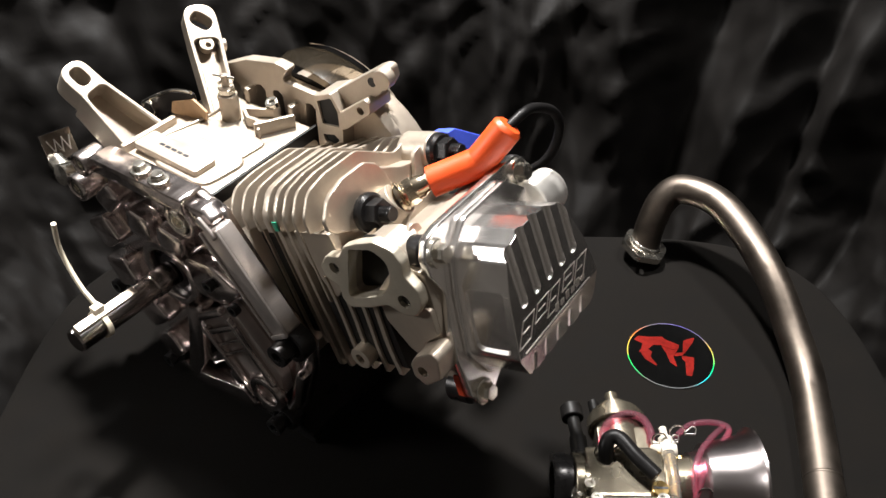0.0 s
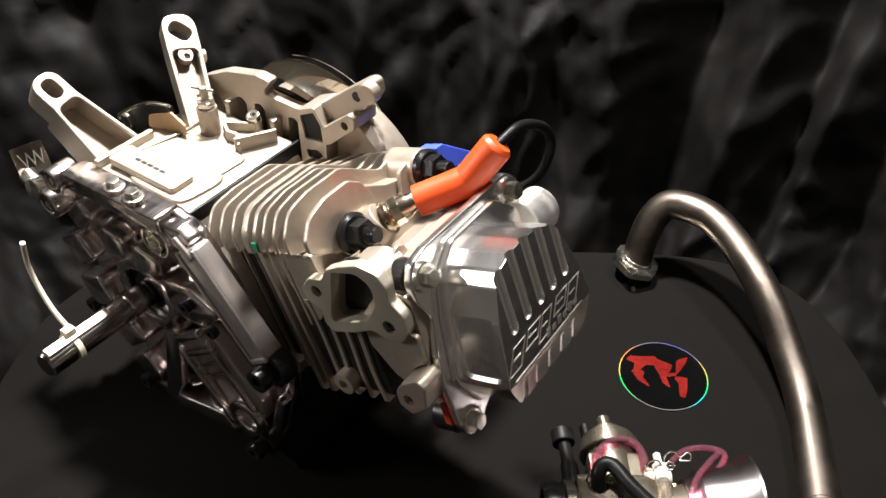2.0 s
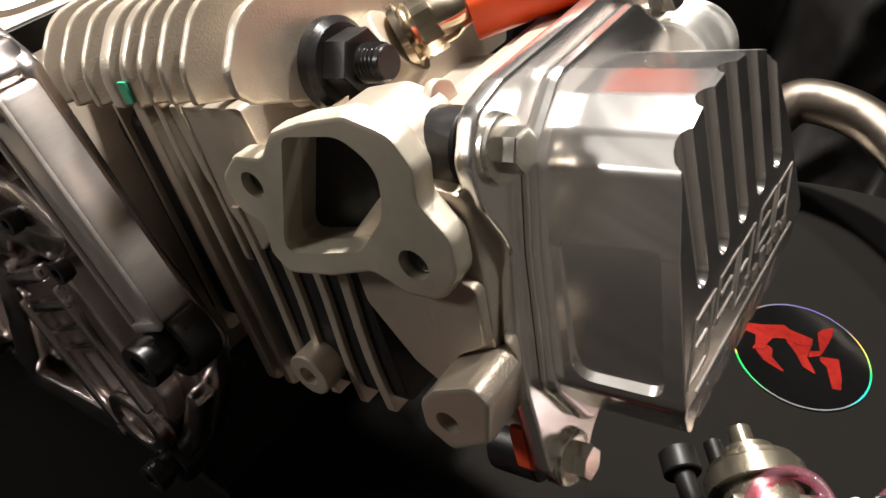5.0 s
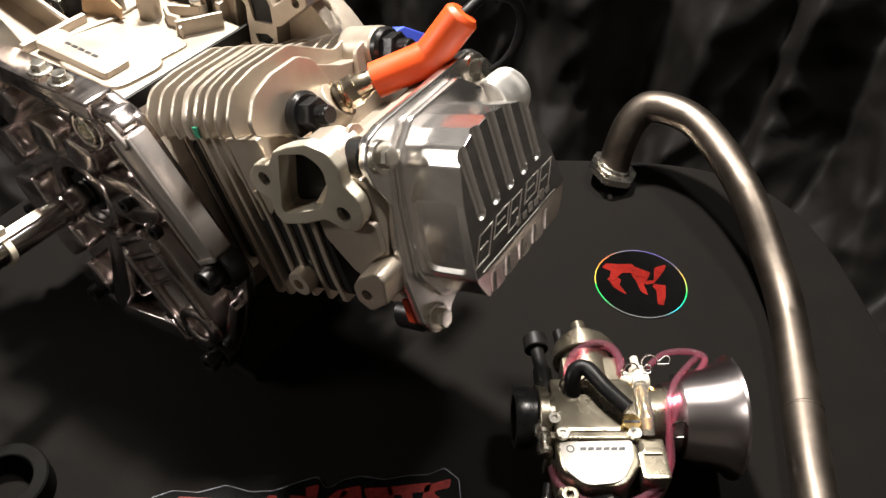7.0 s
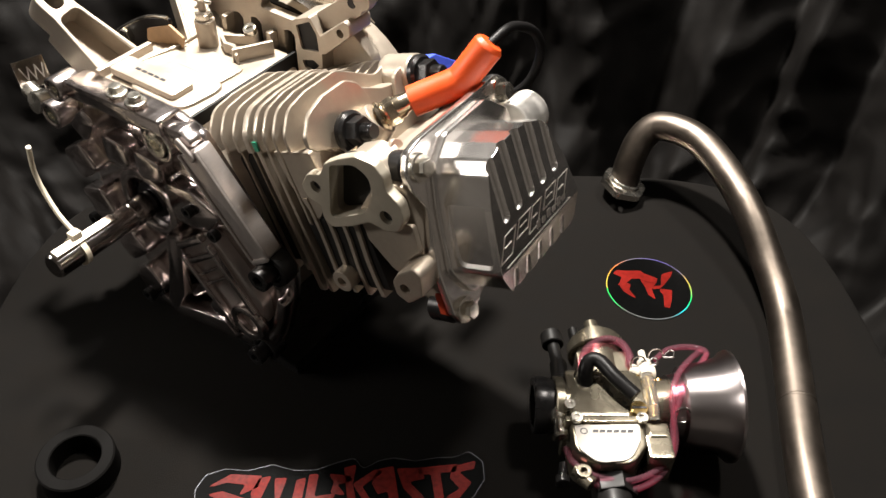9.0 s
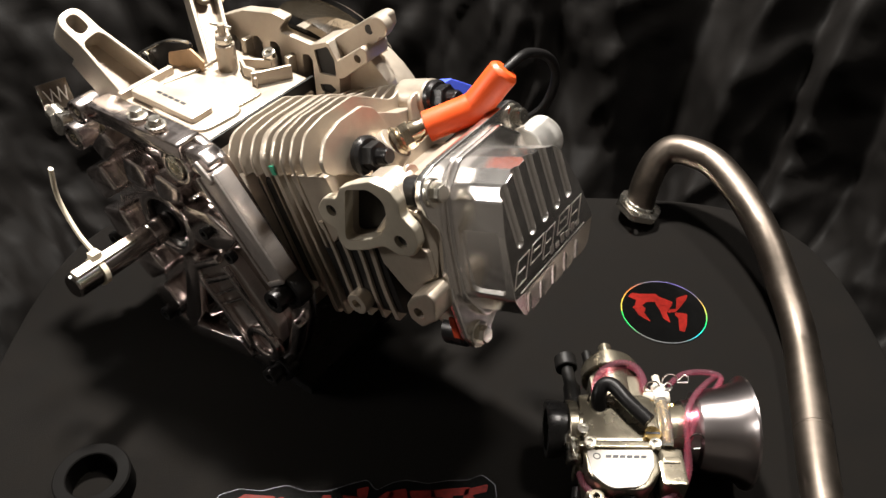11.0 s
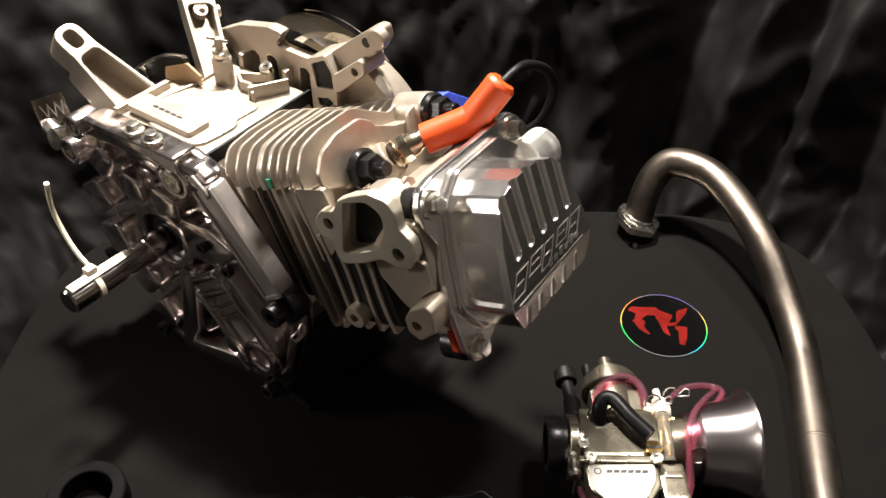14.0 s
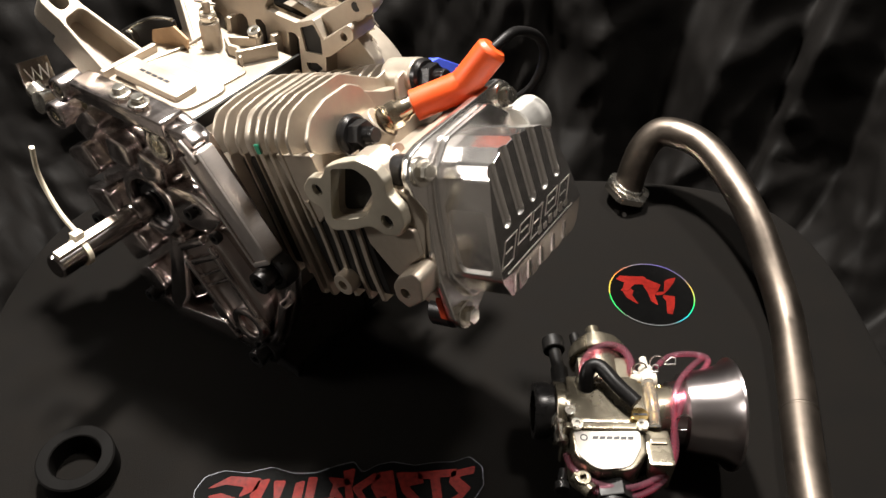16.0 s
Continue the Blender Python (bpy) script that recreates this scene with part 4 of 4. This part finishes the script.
sharp = [e for e in body.edges if len(e.link_faces) == 2 and e.calc_face_angle(0) > radians(26)]
bmesh.ops.bevel(body, geom=sharp, offset=0.0010, segments=3, affect="EDGES", profile=0.6, clamp_overlap=True)

cutters = []
for g in (-15, -28, -41, -54, -67):
    cutters.append(capsule(hpt(g, 26.8, 16), hpt(g, 26.8, -37.5), 0.0036))
    cutters.append(capsule(hpt(g + 3, 25.9, -71), hpt(g + 3, 19.2, -95), 0.0034))
inset = plate([fillet(mmp([(-2, 17), (22, 17), (21, -17), (-2, -17)]), [0.003, 0.002, 0.004, 0.006])], -0.0007, 0.008, 0, SIDE)
for vert in inset.verts:
    if vert.co.z < -0.010:
        vert.co.z -= 1.0 * (vert.co.x + 0.0007)
inset.transform(HEAD @ Matrix.Translation((-0.0025, 0, -0.043)) @ Matrix.Rotation(radians(-9.0), 4, "Y"))
cutters.append(inset)
part("cover_body", carve(body, cutters), COVER, valve_cover)
part("cover_step", slab_v([fillet([(-25, 5), (-66, 5), (-82, -9), (-90, -62), (-83, -86), (-6, -86), (5, -64), (-2, -29), (-9.5, -6)], [9, 8, 9, 9, 8, 8, 9, 12, 12], 8)], -10, -5.0, 0.0020), COVER, valve_cover)
BAND = HEAD @ Matrix.Translation((0, 0.0261, -0.0520)) @ Matrix.Rotation(radians(90), 4, "X")


def slanted(x0, x1, y0, y1, lean=0.55):
    return [(x0 + lean * y0, y0), (x1 + lean * y0, y0), (x1 + lean * y1, y1), (x0 + lean * y1, y1)]


for i in range(5):
    # the engraved mark, as plain slanted frames
    x1, wide = -0.0045 - 0.0145 * i, (0.0118, 0.0124, 0.0102, 0.0120, 0.0112)[i]
    x0 = x1 - wide
    y0, y1 = (-0.0062, 0.0060) if i % 2 == 0 else (-0.0020, 0.0066)
    part("engraved_frame", plate([slanted(x0, x1, y0, y1, -0.8), slanted(x0 + 0.0005, x1 - 0.0005, y0 + 0.0005, y1 - 0.0005, -0.8)], -0.00016, 0.0005, 0, BAND), ENGRAVED, valve_cover)
    part("engraved_bar", plate([slanted(x0 + 0.003, x1 - 0.002, (y0 + y1) / 2, (y0 + y1) / 2 + 0.0005, -0.8)], -0.00020, 0.0005, 0, BAND), ENGRAVED, valve_cover)
for i in range(6):
    x0 = -0.0400 - 0.0058 * i
    part("engraved_bar", plate([slanted(x0 - 0.0032, x0, -0.0078, -0.0040 - 0.0012 * (i % 2), -0.4), slanted(x0 - 0.0022, x0 - 0.001, -0.0070, -0.0052, -0.4)], -0.00022, 0.0006, 0, BAND), ENGRAVED, valve_cover)
part("rule", plate([slanted(-0.074, -0.004, -0.0108, -0.0103, 0.0)], -0.00018, 0.0004, 0, BAND), ENGRAVED, valve_cover)
for q in ((-2.5, -2.5), (-84, 0), (1, -92), (-80, -92)):
    part("cover_bolt", flange_bolt(hpt(q[0], -9.0, q[1]), hdir(0, 1, 0), 0.0050, 0.0066), ZINC, valve_cover)
    part("bolt_washer", rod(hpt(q[0], -9.8, q[1]), hpt(q[0], -8.6, q[1]), 0.0080), ZINC, valve_cover)
    part("bolt_spacer", rod(hpt(q[0], -30, q[1]), hpt(q[0], -15.4, q[1]), 0.0090), BLACK_STEEL_AND_SHADE, valve_cover)
part("breather_boss", rod(hpt(-84, -9, -21.5), hpt(-107, -9, -24), 0.0128, 0.0132, n=48, chamfer=0.0008), BRIGHT_TURNED, valve_cover, "round polished breather boss")

# cable tie on the shaft
tie_c = Vector(cpt(82, -209.4, 111.3))
tm = BASE @ along(tie_c, (1, 0.03, 0.07))
tie = single("cable_tie", joined(lathe([(0.0086, -0.0018), (0.0100, -0.0018), (0.0100, 0.0018), (0.0086, 0.0018), (0.0086, -0.0018)], None, 28), box(-0.003, 0.003, 0.0090, 0.0150, -0.0035, 0.0035, 0.0008)), NYLON, tm, "natural white nylon cable tie round the crankshaft", "cable tie")
tail = [cpt(78, -216, 121), cpt(77, -228, 128), cpt(75, -239, 140), cpt(74, -243, 154), cpt(74, -238, 174)]
tail_part = part("tail", joined(*[tube([BASE @ q + Vector((0, 0, 0.0005 * k)) for q in tail], 0.0016, n=3) for k in (0, 1)]), NYLON, None)
tail_part.parent = tie
tail_part.matrix_parent_inverse = tm.inverted()


# ---------- exhaust pipe ----------
pipe = thing("exhaust_pipe", pose(0, 0, 0), "bent bare steel exhaust header pipe lying on the table", "exhaust pipe")
PL = [(0.1785, 0.5490, 0.009), (0.1835, 0.558, 0.031), (0.1920, 0.566, 0.049), (0.206, 0.566, 0.0605), (0.230, 0.547, 0.0630), (0.247, 0.513, 0.057), (0.259, 0.470, 0.046), (0.267, 0.428, 0.028), (0.269, 0.393, 0.0180), (0.263, 0.355, 0.0145), (0.255, 0.315, 0.0126), (0.244, 0.265, 0.0126), (0.236, 0.215, 0.0126), (0.231, 0.17, 0.0126)]
part("tube", tube(PL, 0.0127, n=10, smooth=8), PIPE, pipe)
part("slip_joint", lathe([(0.0125, 0.0), (0.01292, 0.0008), (0.01294, 0.0016), (0.0125, 0.0026)], along((0.2536, 0.308, 0.0127), (0.2, 1.0, 0.0)), 36), PIPE, pipe, "thin weld round the steel tube")
F_AXIS = Vector((0.32, 0.12, 0.93)).normalized()
F_LONG = Vector((-0.45, -0.9, 0.10))
F_LONG = (F_LONG - F_AXIS * F_LONG.dot(F_AXIS)).normalized()
fm = Matrix.Translation((0.1785, 0.5490, 0.0100)) @ Matrix((F_LONG, F_AXIS.cross(F_LONG), F_AXIS)).transposed().to_4x4()
part("flange", plate([fillet(mmp([(-28, 0), (-13, 19), (13, 19), (28, 0), (13, -19), (-13, -19)]), [0.007, 0.01, 0.01, 0.007, 0.01, 0.01]), ring(-0.0210, 0, 0.0038, 16), ring(0.0210, 0, 0.0038, 16)], -0.0035, 0.0025, 0.0008, fm), ZINC, pipe, "gold-tinted steel flange with two bolt holes")
part("weld_bead", lathe([(0.0120, 0.002), (0.0146, 0.0026), (0.0136, 0.0046), (0.0122, 0.0052), (0.0116, 0.004), (0.0120, 0.002)], fm, 32), ZINC, pipe)

# ---------- stickers ----------
round_sticker = thing("round_sticker", pose(0.179, 0.4301, 0.0006), "round black vinyl sticker with holographic rim and red mark", "sticker")
part("sheet", plate([ring(0, 0, 0.0330, 72)], -0.0003, 0.0003, 0), VINYL, round_sticker)
part("rim", plate([ring(0, 0, 0.0337, 72), ring(0, 0, 0.0329, 72)], -0.0003, 0.00036, 0), HOLO, round_sticker)
MARKS = (
    [(-26, 16), (-22, 20), (-15, 19), (-3, 19), (-1, 16), (9, 10), (7, 5), (0, 6), (-6, 10), (-12, 10), (-16, 6), (-18, 3), (-25, 3), (-22, 6), (-20, 12)],
    [(-18, 2.8), (-16, 5.8), (-14, 3), (-16, -2), (-12, -12), (-16, -9), (-21, -4), (-23, 2.8)],
    [(-5.6, 9.4), (0, 5.8), (6.6, 4.8), (2, -2), (3, -13), (-2, -8), (-3, 1)],
    [(10, 2), (13, 14), (16, 16), (23, 18), (20, 12), (13, 3), (9, -1), (2.4, -2), (5, 2)],
    [(9, -1.4), (18, -3), (15, -15), (12, -22), (8, -21), (10, -8), (8, -4)])
for lp in MARKS:
    part("mark", plate([fillet(mmp(lp), 0.0006, 2)], 0.0003, 0.0005, 0), RED_INK, round_sticker)

banner = thing("banner_sticker", pose(-0.054, 0.2545, 0.0006, 0, 0, 1.5), "long black die-cut sticker with red brush strokes", "sticker")
BL = [(-91, 4), (-86, 14), (-74, 18), (-60, 16), (-44, 20), (-30, 15), (-16, 15), (-2, 20), (9, 23), (14, 14), (24, 20), (34, 22), (48, 19), (62, 21), (74, 21), (84, 25), (92, 17), (92, 4), (84, -8), (74, -14), (66, -18), (54, -15), (42, -12), (40, -20), (30, -20), (22, -13), (18, -21), (10, -20), (4, -12), (-8, -6), (-20, -12), (-32, -19), (-38, -13), (-50, -15), (-60, -15), (-64, -22), (-76, -21), (-82, -12), (-90, -8)]
part("sheet", plate([fillet(mmp(BL), 0.004, 3)], -0.0003, 0.0003, 0), SATIN_VINYL, banner)
edge = [(x * 1.004 * 0.001, y * 1.014 * 0.001) for x, y in BL]
part("rim", plate([fillet(edge, 0.004, 3), fillet(mmp(BL), 0.004, 3)], -0.0003, 0.00034, 0), FOIL, banner)
STROKES = (
    [(-86, 4), (-70, 14), (-50, 12), (-52, 4), (-64, -2), (-60, 6), (-72, 8)], [(-84, 0), (-66, -8), (-52, -10), (-58, -4), (-74, 2)],
    [(-52, 10), (-44, 12), (-50, -6), (-46, -16), (-54, -10), (-56, 0)], [(-42, 10), (-34, 10), (-38, -6), (-30, -8), (-28, 8), (-22, 10), (-24, -10), (-40, -11)],
    [(-20, 12), (-14, 12), (-16, -4), (-2, -2), (-6, -8), (-22, -8)], [(-8, 12), (6, 10), (8, 6), (-2, 4), (4, -4), (-6, -2), (-4, 6)],
    [(2, 16), (10, 18), (8, 4), (12, -16), (6, -14), (4, 0)], [(8, 4), (22, 14), (28, 12), (14, 2), (22, -12), (16, -10)],
    [(24, 14), (34, 16), (38, -14), (32, -12), (30, -2), (24, -4), (20, 4)], [(36, 14), (52, 14), (54, 6), (44, 4), (54, -8), (48, -10), (40, 0)],
    [(50, 14), (76, 16), (74, 10), (64, 10), (66, -12), (60, -10), (58, 9), (50, 9)], [(72, 14), (88, 18), (86, 12), (76, 10), (84, 2), (74, -10), (66, -8), (76, -2), (70, 6)])
for lp in STROKES:
    part("stroke", plate([fillet(mmp(lp), 0.0012, 2)], 0.0003, 0.0005, 0), SHADED_RED, banner)

# ---------- spacer ring ----------
spacer = single("spacer_ring", lathe([(0.0158, 0.0), (0.0236, 0.0), (0.0242, 0.001), (0.0242, 0.0155), (0.0232, 0.0165), (0.0165, 0.0165), (0.0158, 0.0158), (0.0158, 0.0)], None, 48), GREY_RING, pose(-0.2205, 0.271, 0.0), "grey machined spacer ring lying on the felt", "spacer ring")

# ---------- carburettor ----------
CM = pose(0.113, 0.2885, 0.036, 0, 0, -1)
carb = thing("carburettor", CM, "flat-slide carburettor with turned bell mouth and pink hoses on its side", "carburettor")
X90 = Matrix.Translation((0, 0.004, 0)) @ Matrix.Rotation(radians(90), 4, "Y")


def mv(x, y, z):
    return Vector((x, y, z)) * 0.001


def rods(*items, n=24):
    """Turned pieces from rows of two ends and a radius, in millimetres."""
    return joined(*[rod(mv(*a), mv(*b), r * 0.001, n=n) for a, b, r in items])


def block(x0, x1, y0, y1, z0, z1, bev=1.2):
    return box(x0 * 0.001, x1 * 0.001, y0 * 0.001, y1 * 0.001, z0 * 0.001, z1 * 0.001, bev * 0.001)


part("venturi_body", joined(rods(((-30, 2, 0), (46, 4, 0), 17), ((-31, 2, 0), (-25, 2, 0), 20.5)), block(-24, 26, -16, 20, -15, 17, 3)), CARB, carb)
# The spigot is made black to stand for the shadow that it lies in.
part("engine_spigot", lathe([(0.0130, -0.044), (0.0176, -0.044), (0.0182, -0.042), (0.0182, -0.036), (0.0168, -0.034), (0.0168, -0.028), (0.0130, -0.028)], X90, 40), BLACK_STEEL_AND_SHADE, carb)
bell = part("bell_mouth", lathe([(0.017, 0.042), (0.0195, 0.042), (0.0200, 0.046), (0.0215, 0.0490), (0.0250, 0.0505), (0.0268, 0.056), (0.0282, 0.064), (0.0300, 0.0720), (0.0328, 0.0775), (0.0358, 0.0800), (0.0360, 0.0816), (0.0350, 0.0819), (0.0316, 0.0796), (0.0275, 0.074), (0.0238, 0.063), (0.0195, 0.052), (0.017, 0.042)], None, 72), TURNED, carb, "polished turned bell mouth")
bell.matrix_local = X90
part("slide_tower", joined(rods(((3, 12, 0), (3, 46, 0), 16)), block(-14, 20, 14, 38, -13, 14, 2.5)), CARB, carb)
part("top_cap", rods(((3, 44, 0), (3, 53, 0), 19.5), ((3, 53, 0), (3, 56, 0), 17.5), ((3, 55, 0), (3, 63, 0), 11), ((3, 62, 0), (2.6, 74, 0), 4.6), n=40), CARB, carb)
bowl = part("float_bowl", joined(
    plate([fillet(mmp([(-25, -18), (20, -18), (20, -36), (10, -50), (-12, -50), (-24, -40)]), [0.003, 0.003, 0.008, 0.014, 0.014, 0.010])], -0.016, 0.018, 0.0025),
    plate([fillet(mmp([(-28, -18), (22, -18), (22, -22.5), (-28, -22.5)]), 0.0015)], -0.018, 0.0205, 0.001)), CARB, carb)
part("bowl_side_block", joined(block(20, 36, -44, -19, -12, 15, 2.5), block(23, 33, -30, -26, 14, 16.5, 0.8)), CARB, bowl)
part("name_plate", plate([fillet(mmp([(-23, -24), (17, -23), (16, -34), (8, -48), (-12, -50), (-22, -40)]), [0.001, 0.001, 0.006, 0.012, 0.012, 0.009])], 0.0178, 0.0190, 0.0003), WHITE_LABEL, bowl)
part("name_disc", plate([ring(-0.0175, -0.0283, 0.0023, 18), ring(-0.0175, -0.0283, 0.0016, 18)], 0.0190, 0.0192, 0), INK, bowl)
for i in range(6):
    x0 = -0.0125 + 0.0042 * i
    part("name_bar", plate([[(x0, -0.0293), (x0 + 0.0033, -0.0292), (x0 + 0.0039, -0.0273), (x0 + 0.0006, -0.0274)]], 0.0190, 0.0192, 0), INK, bowl)
part("drain_plug", joined(plate([hexagon(0.0135, 0, 0, 0.26)], 0.0, 0.012, 0.0012, along(mv(-0.6, -49, -1), (0, -1, 0))), lathe([(0, 0.011), (0.0108, 0.011), (0.0108, 0.0185), (0.0098, 0.0195), (0, 0.0195)], along(mv(-1.5, -49, -1), (0, -1, 0)), 28)), DARK, carb)
for i in range(6):
    part("plug_rib", box(-0.0007, 0.0007, 0.001, 0.0085, 0.0, 0.0014, 0.0002, along(mv(-1.5, -68.5, -1), (0, -1, 0)) @ Matrix.Rotation(math.pi / 3 * i, 4, "Z")), ZINC, carb)
for q in ((-23.5, -8, 16), (-21, -20.5, 20.4), (18.5, -20.5, 20.4)):
    part("body_screw", cap_screw(mv(*q), (0, 0, 1), 0.0036, 0.0028), ZINC, carb)
part("choke_plunger", rods(((-26, -2, 6), (-25, 20, 6), 7.2), ((-25, 18, 6), (-25, 34, 5), 5.6), ((-25, 32, 5), (-26.5, 52, 4), 4.2), ((-26.5, 50, 4), (-27, 60, 4), 7.4)), DARK, carb, "black plastic choke knob")
part("choke_collar", rods(((-26, -6, 7), (-26, 8, 7), 7.8)), CARB, carb)
part("idle_screw", rods(((-30, -6, 10), (-29.5, -27, 10), 3.6), ((-30, -9, 10), (-30, -15, 10), 5), ((-29.6, -20, 10), (-29.5, -26, 10), 4.8)), ZINC, carb)
part("side_screw", rods(((-31, -54, 2), (-31, -49, 2), 4.5), ((-31, -50, 2), (-29, -40, 2), 2.5)), BLACK_STEEL_AND_SHADE, carb)
part("cable_stub", rods(((-10, 50, 2), (-11, 66, 2), 3.6)), DARK, carb)
part("vent_hose", tube([mv(-11, 9, 14), mv(-11.5, 14, 23), mv(-9, 18.5, 27), mv(-3, 17.5, 28.5), mv(6, 4, 28), mv(16, -7.5, 26)], 0.0047, n=7), RUBBER, carb, "black rubber hose with a bent elbow")
part("pilot_screw", rods(((18.4, -12.5, 14), (18.4, -12.5, 21), 5.4)), BRASS, carb)
part("slot_mark", box(0.0140, 0.0228, -0.0132, -0.0118, 0.0209, 0.0213, 0.0001), INK, carb)
part("fuel_tee", rods(((24, 18, 15), (34, 19, 15), 5.8), ((28.7, 16, 16), (28.4, 26, 18), 4.6), ((28.4, 25, 18), (27.6, 33, 19), 2.4), ((20, 22, 14), (26, 18, 15), 4.2)), CERAMIC, carb, "white plastic fuel fitting")
part("brass_fitting", rods(((22, 24, 12), (23, 14, 14), 3.4), ((37, 6, 10), (37, 16, 11), 3)), BRASS, carb)
part("clear_hose", tube([mv(28.4, 14, 18), mv(28, 2, 19.5), mv(27.5, -10, 18.5), mv(27.4, -18, 15)], 0.0040, n=6), CLEAR, carb, "short clear fuel hose")
part("fuel_core", tube([mv(28.4, 12, 18), mv(28, 0, 19), mv(27.5, -16, 16)], 0.0018, n=4), BRASS, carb)
for c in ((37, 30, 18), (46, -14, 15), (-13, 14, 18), (24, 22, 20)):
    cc = mv(*c)
    part("spring_clip", joined(tube([cc + Vector((0.005 * math.cos(a), 0.0022 * math.sin(a), 0.005 * math.sin(a))) for a in (0.3, 1.2, 2.2, 3.2, 4.2, 5.2)], 0.0006, n=2), rod(cc + mv(4.5, 0, 0), cc + mv(10, 4, 1.5), 0.0006), rod(cc + mv(4.5, -1, 0), cc + mv(11, -2, 1.5), 0.0006), tube([cc + mv(10, 4, 1.5), cc + mv(12, 2, 2), cc + mv(11, -2, 1.5)], 0.0005, n=2)), SHAFT, carb)
part("pink_hose", tube([mv(-12, 17, 13), mv(-11.5, 26, 17), mv(-6, 37, 18), mv(6, 44, 18), mv(16, 41, 18), mv(20, 32, 17), mv(19.5, 24, 15)], 0.0027, n=6), PINK, carb, "clear pink plastic hose")
part("pink_hose", tube([mv(38, 32, 12), mv(48, 41, 11), mv(59, 43, 12), mv(69, 40, 14), mv(71, 33, 17), mv(62, 20, 20), mv(52, 8, 21), mv(44, -4, 19), mv(40, -16, 13), mv(38, -30, 6), mv(29, -44, 5), mv(8, -55, 8), mv(-11, -53, 9), mv(-24, -43, 8), mv(-27, -32, 6)], 0.0020, n=6), PINK, carb, "clear pink plastic hose")
part("pink_hose", tube([mv(68, 36, 16), mv(58, 25, 22), mv(46, 10, 25), mv(40, -5, 22), mv(40, -16, 15), mv(40, -30, 4), mv(28, -48, 2), mv(8, -59, 4), mv(-10, -57, 5), mv(-22, -48, 6)], 0.0020, n=6), PINK, carb, "clear pink plastic hose")
part("pink_hose", tube([mv(71, 32, 18), mv(66, 24, 20), mv(57, 12, 21), mv(48, 0, 21), mv(41, -14, 15)], 0.0018, n=6), PINK, carb, "clear pink plastic hose")
part("overflow_nipple", joined(rods(((-20, -52, 8), (-15, -58, 8), 4.6), ((-24, -46, 6), (-18, -50, 6), 4)), plate([ring(-0.0195, -0.0515, 0.0046, 18), ring(-0.0195, -0.0515, 0.002, 12)], 0.006, 0.0135, 0.0006)), CARB, carb)
